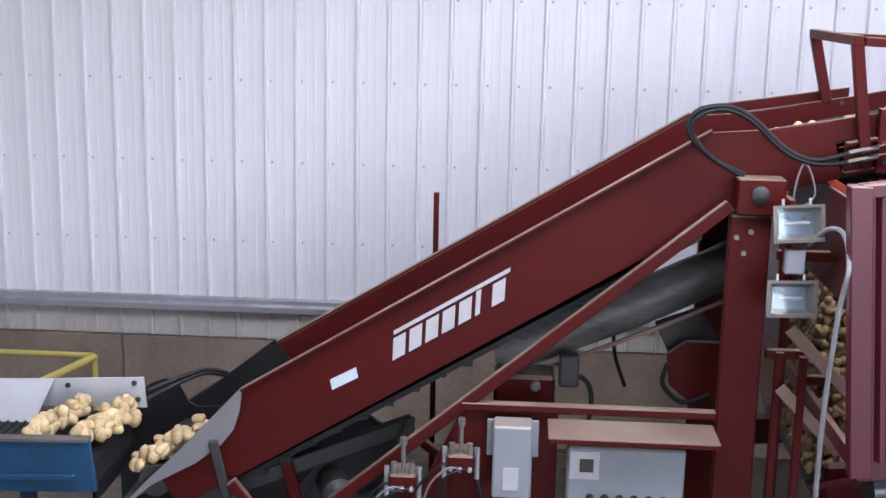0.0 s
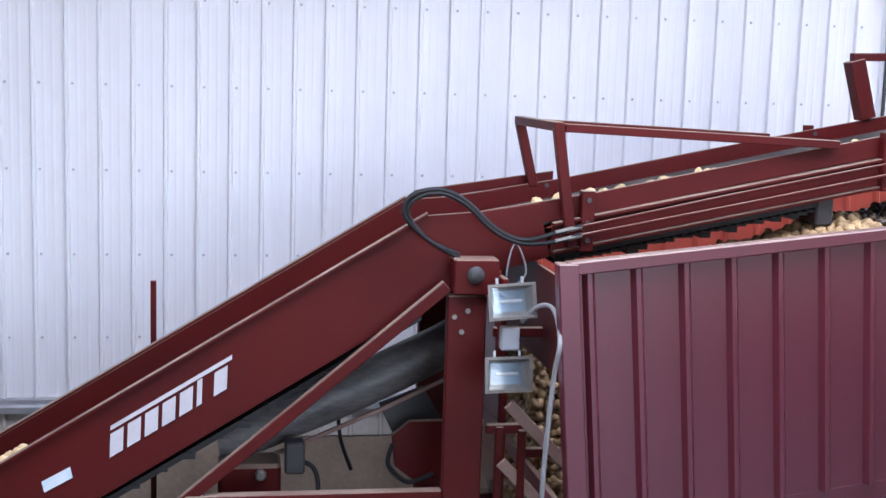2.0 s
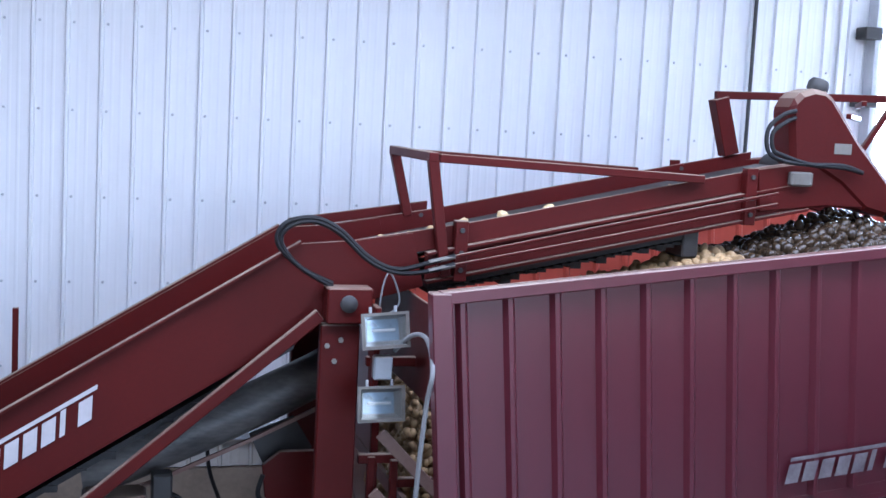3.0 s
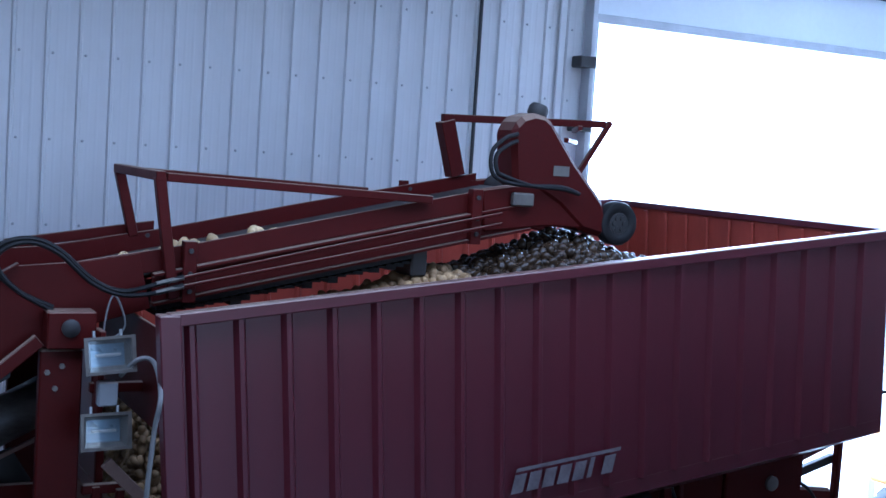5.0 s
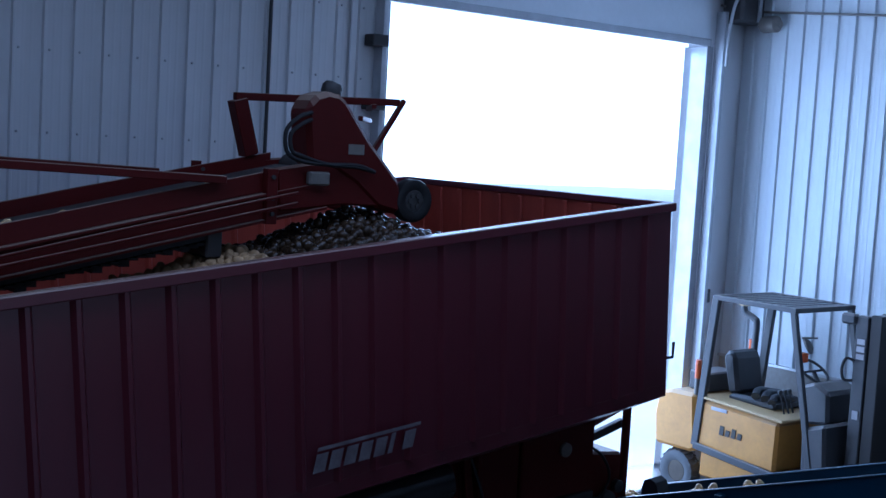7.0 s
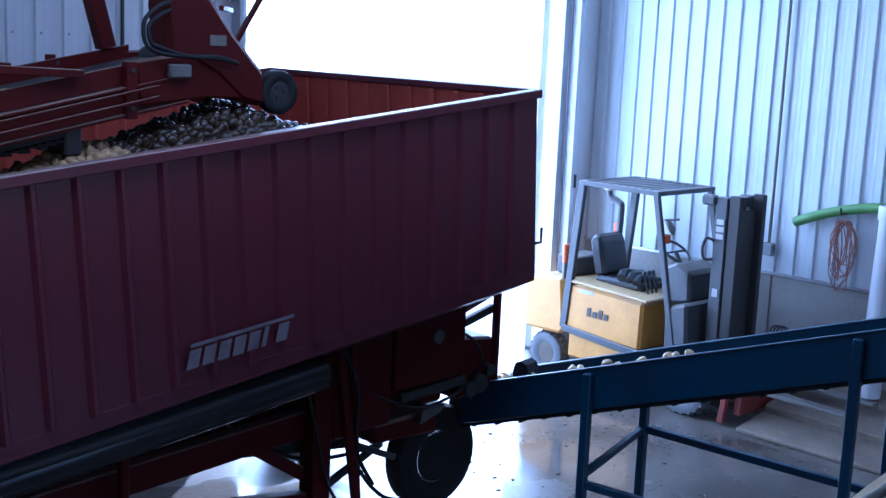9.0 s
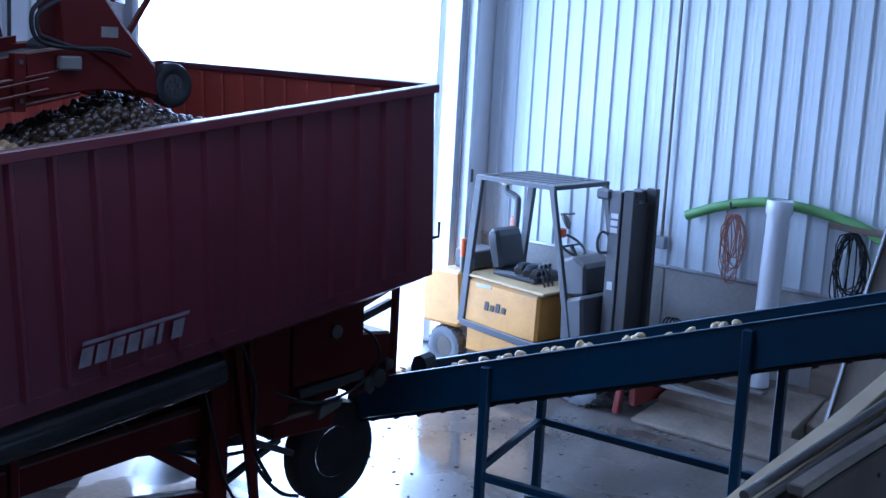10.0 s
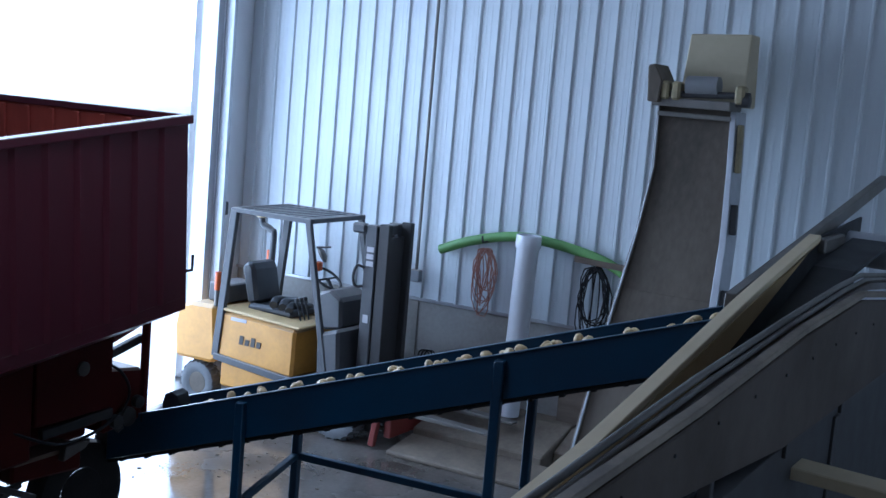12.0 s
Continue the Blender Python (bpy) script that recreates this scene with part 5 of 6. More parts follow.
def yellow_rail():
    t = thing("guard_rail", "yellow painted steel tube guard rail by the wall", "rail")
    bm = new_bm()
    tube(bm, [(-6.5, 8.6, 0.755), (-3.12, 8.6, 0.75)], 0.022, 10)
    part("top_rail", bm, RAIL_YELLOW, t, "", smooth=True)
    bm = new_bm()
    tube(bm, [(-3.12, 8.6, 0.75), (-3.12, 8.6, 0.0)], 0.022, 10)
    part("post", bm, RAIL_YELLOW, t, "", smooth=True)
    bm = new_bm()
    tube(bm, [(-3.12, 8.58, 0.745), (-3.30, 7.9, 0.745)], 0.028, 10)
    part("side_rail", bm, RAIL_YELLOW, t, "", smooth=True)
    bm = new_bm()
    tube(bm, [(-3.30, 7.9, 0.745), (-3.30, 7.9, 0.0)], 0.022, 10)
    part("post", bm, RAIL_YELLOW, t, "", smooth=True)


yellow_rail()


# ---- the blue cross conveyor ----
BLUE_ORIGIN, BLUE_DIR = Vector((6.541, 5.202, 0)), Vector((math.cos(radians(79)), -math.sin(radians(79)), 0))
BLUE_SIDE = Vector((math.sin(radians(79)), math.cos(radians(79)), 0))


def on_blue(s, d, z):
    """s metres up the run from the first leg, d across it."""
    return BLUE_ORIGIN + BLUE_DIR * s + BLUE_SIDE * d + Vector((0, 0, z))


def blue_z(s):
    return 1.285 + 0.318 * s


def blue_conveyor():
    t = thing("cross_conveyor", "blue painted belt conveyor on legs carrying potatoes", "conveyor")

    def strip(name, s0, s1, d0, d1, top, depth, mat, label="", bevel=0.004):
        bm = new_bm()
        v = [bm.verts.new(on_blue(s, d, blue_z(s) + top - q)) for s in (s0, s1) for d in (d0, d1) for q in (0, depth)]
        for q in ((0, 1, 3, 2), (4, 6, 7, 5), (0, 4, 5, 1), (2, 3, 7, 6), (0, 2, 6, 4), (1, 5, 7, 3)):
            bm.faces.new([v[i] for i in q])
        return part(name, bm, mat, t, label, bevel)

    s0, s1 = -1.12, 3.35
    strip("side_plate", s0, s1, 0.0, 0.02, 0.0, 0.30, BLUE)
    strip("lip", s0, s1, -0.02, 0.022, 0.008, 0.008, BLUE)
    strip("side_plate", s0, s1, 0.86, 0.88, -0.035, 0.25, BLUE)
    strip("lip", s0, s1, 0.85, 0.91, -0.027, 0.008, BLUE)
    strip("belt", s0, s1, 0.025, 0.855, -0.10, 0.015, RUBBER, "", 0)
    strip("return_belt", s0, s1, 0.03, 0.85, -0.31, 0.025, RUBBER, "", 0)
    for k in range(23):
        strip("belt_flight", s0 + 0.1 + k * 0.2, s0 + 0.13 + k * 0.2, 0.03, 0.85, -0.33, 0.012 + 0.02 * abs(noise.noise((k * 1.3, 2, 0))), RUBBER, "", 0)
    for s in (s0, s1):
        bm = new_bm()
        tube(bm, [on_blue(s, 0.02, blue_z(s) - 0.17), on_blue(s, 0.86, blue_z(s) - 0.17)], 0.12, 18)
        part("roller", bm, DARK, t, "", smooth=True)
    for s in (-0.03, 1.79):
        for d in (-0.035, 0.915):
            bm = new_bm()
            a, b = on_blue(s, d, 0), on_blue(s, d, blue_z(s) - (0.03 if d < 0 else 0.16))
            bar(bm, a, b, 0.065, 0.065, up=BLUE_DIR)
            leg = part("leg", bm, BLUE, t, "", 0.006)
            bm = new_bm()
            bar(bm, a, a + Vector((0, 0, 0.012)), 0.15, 0.12, up=BLUE_DIR)
            part("foot_plate", bm, BLUE, leg)
        bm = new_bm()
        bar(bm, on_blue(s, -0.03, 0.50), on_blue(s, 0.91, 0.62), 0.05, 0.05)
        part("tie_bar", bm, BLUE, t, "", 0.005)
    for d, z0, z1 in ((-0.035, 0.44, 0.40), (0.915, 0.62, 0.55)):
        bm = new_bm()
        bar(bm, on_blue(-0.03, d, z0), on_blue(1.79, d, z1), 0.055, 0.055)
        part("tie_bar", bm, BLUE, t, "", 0.005)
    bm = new_bm()
    arc = [(0.01, -0.12), (0.0, 0.0), (0.02, 0.07), (0.07, 0.095), (0.12, 0.07), (0.15, 0.0), (0.155, -0.12)]
    rings = [[bm.verts.new(on_blue(-0.86 + u, d, blue_z(-0.8) + z)) for u, z in arc] for d in (0.30, 0.46)]
    for i in range(len(arc) - 1):
        bm.faces.new((rings[0][i], rings[0][i + 1], rings[1][i + 1], rings[1][i]))
    bm.faces.new(rings[0]), bm.faces.new(rings[1][::-1])
    part("chute_flap", bm, RUBBER, t, "curved black rubber flap", 0.004)
    bm = new_bm()
    bar(bm, on_blue(1.75, 0.95, 0.0), on_blue(3.1, 1.3, 1.55), 0.035, 0.05)
    part("brace", bm, GALV, t, "grey steel brace", 0.004)


blue_conveyor()


# ---- forklift ----
def forklift():
    t = thing("forklift", "yellow forklift truck with a charcoal guard and mast, parked", "forklift", (0, 0, 0))
    X0, X1 = 9.66, 10.62

    def side_prism(bm, pts, x0, x1):
        """Outline of (y, z) points drawn out from x0 to x1."""
        prism(bm, pts, x0, x1, Matrix(((0, 1, 0, 0), (1, 0, 0, 0), (0, 0, 1, 0), (0, 0, 0, 1))))

    bm = new_bm()
    side_prism(bm, [(8.71, 0.47), (8.74, 0.80), (8.69, 1.03), (8.52, 1.08), (8.20, 1.09), (8.14, 0.52), (8.20, 0.475)], X0, X1)
    cw = part("counterweight", bm, YELLOW, t, "heavy yellow rear weight", 0.045)
    bm = new_bm()
    side_prism(bm, [(8.17, 0.56), (8.13, 1.05), (7.16, 1.0), (7.17, 0.50)], X0 + 0.02, X1 - 0.02)
    body = part("hood", bm, YELLOW, t, "yellow engine hood", 0.03)
    bm = new_bm()
    side_prism(bm, [(8.14, 1.06), (7.10, 1.01), (7.10, 1.04), (8.14, 1.09)], X0 + 0.0, X1 - 0.0)
    part("hood_top", bm, CREAM, body, "dusty tan cover", 0.012)
    bm = new_bm()
    side_prism(bm, [(8.10, 0.26), (8.10, 0.53), (7.16, 0.47), (6.9, 0.40), (6.9, 0.26)], X0 + 0.03, X1 - 0.03)
    part("lower_body", bm, YELLOW, t, "", 0.02)
    bm = new_bm()
    side_prism(bm, [(8.17, 0.53), (8.17, 0.60), (7.16, 0.52), (6.86, 0.62), (6.72, 0.64), (6.72, 0.56), (6.86, 0.54), (7.14, 0.44)], X0 - 0.015, X0 + 0.03)
    part("side_rail", bm, FORK_GREY, t, "", 0.008)
    bm = new_bm()
    side_prism(bm, [(7.15, 0.28), (7.15, 0.52), (6.60, 0.60), (6.60, 0.34)], X0 + 0.04, X1 - 0.04)
    part("floor_plate", bm, FORK_GREY, t, "", 0.01)
    bm = new_bm()
    side_prism(bm, [(6.88, 0.56), (6.90, 1.02), (6.64, 1.10), (6.60, 0.60)], X0 + 0.01, X1 - 0.03)
    part("cowl", bm, FORK_GREY, t, "", 0.03)
    # overhead guard
    guard = part("guard_roof", roof_bm(X0, X1), FORK_GREY, t, "", 0.006)
    for k in range(9):
        bm = new_bm()
        y = 7.17 + k * 0.10
        box(bm, X0 + 0.05, X1 - 0.05, y, y + 0.05, 2.098, 2.125)
        part("slat", bm, FORK_GREY, guard)
    for x in (X0 + 0.025, X1 - 0.025):
        bm = new_bm()
        bar(bm, (x, 8.165, 0.56), (x, 8.02, 2.11), 0.055, 0.09, up=(0, 1, 0))
        part("rear_post", bm, FORK_GREY, t, "", 0.008)
        bm = new_bm()
        bar(bm, (x, 6.77, 0.62), (x, 7.09, 2.10), 0.05, 0.065, up=(0, 1, 0))
        part("front_post", bm, FORK_GREY, t, "", 0.008)
    for x, z in ((X0 + 0.03, 1.25), (X1 - 0.10, 1.42)):
        bm = new_bm()
        tube(bm, [(x, 8.20, z), (x, 8.20, z + 0.19)], 0.032, 10)
        part("rear_light", bm, AMBER, t, "orange lens", smooth=True)
        bm = new_bm()
        tube(bm, [(x, 8.20, 1.08), (x, 8.20, z)], 0.026, 10)
        part("light_base", bm, DULL_STEEL, t, "", smooth=True)
    bm = new_bm()
    tube(bm, curve_points([(X1 - 0.22, 8.10, 1.1), (X1 - 0.2, 8.08, 1.75), (X1 - 0.2, 8.12, 1.85), (X1 - 0.22, 8.22, 1.90), (X1 - 0.22, 8.24, 1.98)], 6), 0.035, 10)
    part("exhaust", bm, FORK_GREY, t, "", smooth=True)
    bm = new_bm()
    lathe(bm, [(0.05, 0), (0.075, 0.03), (0.075, 0.05), (0.03, 0.07)], 16, pose(X1 - 0.22, 8.24, 1.97))
    part("exhaust_cap", bm, CREAM_PALE, t, "", smooth=True)
    # seat
    bm = new_bm()
    side_prism(bm, [(7.99, 1.10), (8.09, 1.46), (8.07, 1.54), (7.99, 1.565), (7.93, 1.52), (7.85, 1.14)], 9.92, 10.34)
    seat = part("seat", bm, VINYL, t, "black vinyl seat", 0.05)
    bm = new_bm()
    side_prism(bm, [(7.98, 1.05), (7.96, 1.13), (7.42, 1.15), (7.36, 1.10), (7.40, 1.05)], 9.90, 10.38)
    part("cushion", bm, VINYL, seat, "", 0.03)
    for y, z, rad in ((7.50, 1.17, 0.05), (7.62, 1.18, 0.045), (7.42, 1.15, 0.04)):
        bm = new_bm()
        tube(bm, curve_points([(9.90, y, z - 0.02), (10.0, y + 0.04, z + 0.02), (10.15, y, z), (10.3, y + 0.03, z - 0.02)], 5), rad, 10)
        part("rumpled_cover", bm, VINYL, seat, "rumpled black cover on the seat", smooth=True)
    bm = new_bm()
    box(bm, 9.85, 10.30, 8.18, 8.45, 1.09, 1.29)
    part("battery_box", bm, FORK_GREY, t, "", 0.015)
    # dash and wheel
    bm = new_bm()
    side_prism(bm, [(6.98, 1.02), (7.06, 1.38), (6.92, 1.44), (6.76, 1.36), (6.74, 1.06)], 9.86, 10.36)
    dash = part("dash", bm, FORK_GREY, t, "", 0.03)
    bm = new_bm()
    ring = [Vector((0.16 * math.cos(a * math.pi / 12), 0.16 * math.sin(a * math.pi / 12), 0)) for a in range(24)]
    m = pose(10.08, 7.10, 1.50, 35, 0, 0)
    tube(bm, [m @ p for p in ring], 0.014, 8, closed=True)
    tube(bm, [m @ Vector((-0.16, 0, 0)), m @ Vector((0.16, 0, 0))], 0.012, 6)
    tube(bm, [m @ Vector((0, 0, 0)), (10.08, 6.98, 1.32)], 0.022, 8)
    part("steering_wheel", bm, VINYL, t, "", smooth=True)
    for i, x in enumerate((9.92, 9.99, 10.06)):
        bm = new_bm()
        tube(bm, [(x, 7.28, 1.05), (x - 0.02, 7.33, 1.25)], 0.010, 6)
        lathe(bm, [(0.02, -0.02), (0.026, 0), (0.02, 0.02)], 10, pose(x - 0.02, 7.33, 1.26))
        part("lever", bm, VINYL, t, "", smooth=True)
    # mirror and front lamp on the guard post
    bm = new_bm()
    lathe(bm, [(0.02, 0), (0.08, 0.01), (0.085, 0.03), (0.04, 0.06)], 16, pose(X0 + 0.08, 6.97, 1.78, 60, 0, 30))
    part("front_lamp", bm, DULL_STEEL, t, "", smooth=True)
    bm = new_bm()
    box(bm, X0 + 0.04, X0 + 0.12, 6.95, 7.02, 1.63, 1.72)
    part("turn_light", bm, AMBER, t, "orange lens", 0.01)
    bm = new_bm()
    tube(bm, [(X0 + 0.06, 7.0, 1.86), (X0 + 0.10, 6.86, 1.88)], 0.01, 6)
    part("mirror_arm", bm, FORK_GREY, t)
    # mast
    mast = None
    for x in (9.86, 10.26):
        bm = new_bm()
        box(bm, x, x + 0.09, 6.40, 6.53, 0.12, 2.14)
        mast = part("mast_rail", bm, FORK_GREY, t, "", 0.008)
        bm = new_bm()
        box(bm, x + 0.015, x + 0.08, 6.27, 6.39, 0.10, 2.16)
        part("inner_rail", bm, DARK, t, "", 0.008)
    bm = new_bm()
    box(bm, 9.95, 10.26, 6.41, 6.52, 2.03, 2.13)
    part("top_tie", bm, FORK_GREY, t, "", 0.01)
    bm = new_bm()
    box(bm, 9.94, 10.27, 6.335, 6.365, 0.25, 2.02)
    part("carriage_plate", bm, DARK, t, "grimy dark plate between the mast rails", 0.006)
    bm = new_bm()
    box(bm, 9.83, 9.92, 6.52, 6.68, 2.05, 2.15)
    part("mast_bracket", bm, FORK_GREY, t, "", 0.02)
    for x in (10.00, 10.10, 10.20):
        bm = new_bm()
        tube(bm, [(x, 6.45, 0.15), (x, 6.45, 2.03)], 0.032, 12)
        part("lift_cylinder", bm, DARK, t, "", smooth=True)
    bm = new_bm()
    tube(bm, curve_points([(9.84, 6.50, 1.72), (9.80, 6.56, 1.74), (9.80, 6.60, 1.64), (9.81, 6.58, 1.54), (9.84, 6.51, 1.54)], 5), 0.014, 6)
    part("grab_handle", bm, DARK, t, "", smooth=True)
    # carriage and forks
    bm = new_bm()
    box(bm, 9.78, 10.52, 6.02, 6.10, 0.12, 0.55)
    part("carriage", bm, BRIGHT_RED, t, "worn red carriage", 0.01)
    for x in (9.82, 10.34):
        bm = new_bm()
        prism(bm, [(6.10, 0.75), (6.06, 0.75), (6.02, 0.42), (5.0, 0.385), (5.0, 0.365), (6.10, 0.365)], x, x + 0.12, Matrix(((0, 1, 0, 0), (1, 0, 0, 0), (0, 0, 1, 0), (0, 0, 0, 1))))
        part("fork", bm, DULL_STEEL, t, "", 0.006)
    bm = new_bm()
    bar(bm, (9.74, 6.14, 0.42), (9.74, 6.20, 0.02), 0.06, 0.07)
    part("side_shift", bm, BRIGHT_RED, t, "", 0.012)
    bm = new_bm()
    for k in range(3):
        tube(bm, [Vector((10.30 + 0.01 * k, 6.02 - 0.03 * k + 0.07 * math.cos(a * 0.55), 0.86 + 0.07 * math.sin(a * 0.55))) for a in range(12)], 0.008, 6)
    part("hose_coil", bm, RUBBER, t)
    # wheels: axle lies along x
    turn = Matrix.Rotation(radians(90), 4, "Z")
    for x, y, r, w, flip in ((9.78, 8.42, 0.225, 0.16, 1), (10.50, 8.42, 0.225, 0.16, -1), (9.77, 6.64, 0.31, 0.20, 1), (10.51, 6.64, 0.31, 0.20, -1)):
        wh = wheel(t, (0, 0, 0), r, w, GREY_TYRE, TAN_RIM, 22)
        wh.matrix_basis = Matrix.Translation((x, y, r)) @ Matrix.Rotation(radians(-90 * flip), 4, "Z")
    # maker's mark as plain bars, small plates
    for k in range(4):
        bm = new_bm()
        y = 7.86 - k * 0.075
        prism(bm, [(y, 0.74), (y - 0.05, 0.738), (y - 0.06, 0.80 + (0.03 if k in (0, 2) else 0)), (y - 0.01, 0.802 + (0.03 if k in (0, 2) else 0))], X0 + 0.012, X0 + 0.019, Matrix(((0, 1, 0, 0), (1, 0, 0, 0), (0, 0, 1, 0), (0, 0, 0, 1))))
        part("logo_bar", bm, DECAL_DARK, body)
    for y, z, mat in ((6.40, 1.22, DECAL),):
        bm = new_bm()
        box(bm, 9.853, 9.859, y + 0.03, y + 0.09, z - 0.04, z + 0.04)
        part("label_plate", bm, mat, mast)
    for k in range(3):
        bm = new_bm()
        box(bm, 9.853, 9.859, 6.42, 6.50, 1.74 + 0.07 * k, 1.79 + 0.07 * k)
        part("logo_bar", bm, DECAL, mast)
    bm = new_bm()
    box(bm, X0 + 0.012, X0 + 0.019, 7.78, 7.98, 0.97, 1.005)
    part("label_plate", bm, DECAL, body)


def roof_bm(x0, x1):
    bm = new_bm()
    for q in ((x0, x0 + 0.05, 7.05, 8.06), (x1 - 0.05, x1, 7.05, 8.06), (x0 + 0.05, x1 - 0.05, 7.05, 7.11), (x0 + 0.05, x1 - 0.05, 8.01, 8.06)):
        box(bm, *q, 2.085, 2.135)
    return bm


forklift()


# ---- things along the east wall ----
def wall_things():
    t = thing("drain_pipe", "white plastic pipe stood on end with a socket", "pipe", (0, 0, 0))
    bm = new_bm()
    m = Matrix.Translation((10.68, 5.22, 0.36)) @ Matrix.Rotation(radians(1.5), 4, "X")
    lathe(bm, [(0.108, 0), (0.108, 1.66), (0.124, 1.69), (0.124, 1.80), (0.117, 1.81), (0.117, 1.70)], 28, m)
    part("pipe", bm, PVC, t, "", smooth=True)
    bm = new_bm()
    tube(bm, curve_points([(10.9, 6.28, 1.86), (10.9, 5.95, 1.99), (10.9, 5.55, 2.09), (10.9, 5.2, 2.11), (10.9, 4.7, 2.05), (10.9, 4.3, 1.93), (10.92, 3.9, 1.66)], 8), 0.050, 14)
    make("green_hose", "thick green suction hose hung on the wall", "hose", bm, GREEN, smooth=True)
    t = thing("orange_cord", "coiled orange extension cord hung on a hook", "cord")
    rg = random.Random(3)
    for k in range(12):
        bm = new_bm()
        w, h, c, e = rg.uniform(0.02, 0.13), rg.uniform(0.20, 0.37), rg.uniform(-0.03, 0.03), rg.uniform(0.0, 0.05)
        tube(bm, [(10.80 + 0.008 * k, 5.72 + c * math.sin(a * 0.21) + w * math.sin(a * 0.42) + e * math.sin(a * 0.84 + k), 1.95 - h + h * math.cos(a * 0.42)) for a in range(15)], 0.0055, 6, closed=True)
        part("loop", bm, ORANGE, t)
    bm = new_bm()
    tube(bm, [(10.98, 5.72, 2.02), (10.76, 5.72, 2.02), (10.74, 5.72, 2.08)], 0.01, 6)
    part("hook", bm, DARK, t)
    t = thing("black_cable", "coiled black cable hung on the wall", "cable")
    for k in range(11):
        bm = new_bm()
        w, h, e = rg.uniform(0.03, 0.17), rg.uniform(0.24, 0.40), rg.uniform(0.0, 0.05)
        tube(bm, [(10.84 + 0.009 * k, 4.52 + w * math.sin(a * 0.42) + e * math.sin(a * 0.84 + k), 1.93 - h + h * math.cos(a * 0.42)) for a in range(15)], 0.007, 6, closed=True)
        part("loop", bm, RUBBER, t)
    bm = new_bm()
    tube(bm, [(10.98, 4.52, 1.92), (10.84, 4.52, 1.92)], 0.01, 6)
    part("hook", bm, DARK, t)
    bm = new_bm()
    box(bm, 10.86, 10.90, 4.42, 4.78, 0.362, 0.74)
    make("wooden_board", "short brown board stood against the concrete base", "board", bm, WOOD, bevel=0.005)
    bm = new_bm()
    bar(bm, (10.86, 4.75, 1.985), (10.88, 3.6, 1.93), 0.04, 0.06)
    make("wooden_bar", "brown wooden bar fixed along the wall", "bar", bm, WOOD, bevel=0.005)
    t = thing("power_outlet", "grey conduit with an outlet box on the wall", "outlet")
    bm = new_bm()
    tube(bm, [(10.95, 6.58, CEIL), (10.95, 6.58, 1.58)], 0.017, 8)
    part("conduit", bm, DULL_STEEL, t, "", smooth=True)
    bm = new_bm()
    box(bm, 10.91, 10.99, 6.52, 6.64, 1.47, 1.60)
    part("box", bm, BOX_GREY, t, "", 0.01)
    bm = new_bm()
    tube(bm, [(10.5, WALL_Y - 0.08, 5.16), (10.94, WALL_Y - 0.10, 5.14), (10.95, 7.2, 5.02), (10.95, 5.5, 5.02)], 0.014, 8)
    make("ceiling_conduit", "thin grey conduit along the walls below the ceiling", "conduit", bm, DULL_STEEL)


wall_things()


def mud_clods():
    rg = random.Random(8)
    verts, faces = [], []
    base = [([v.co.copy() for v in me.vertices], [tuple(p.vertices) for p in me.polygons]) for me in POTATOES]
    for k in range(260):
        x, y = rg.uniform(6.6, 9.5), rg.uniform(3.6, 7.9)
        sc = rg.choice((0.12, 0.16, 0.2, 0.25, 0.45))
        vs, fs = base[k % len(base)]
        m = Matrix.Translation((x, y, 0.004)) @ Matrix.Rotation(rg.uniform(0, 6.3), 4, "Z") @ Matrix.Diagonal((sc, sc * rg.uniform(0.6, 1), sc * 0.5, 1))
        o = len(verts)
        verts += [tuple(m @ v) for v in vs]
        faces += [tuple(i + o for i in f) for f in fs]
    me = bpy.data.meshes.new("mud_clods")
    me.from_pydata(verts, [], faces)
    me.materials.append(MUDDY_CONCRETE)
    tagged(new("mud_clods", me), "small clods of mud scattered on the wet floor", "mud", kind="stuff")


mud_clods()


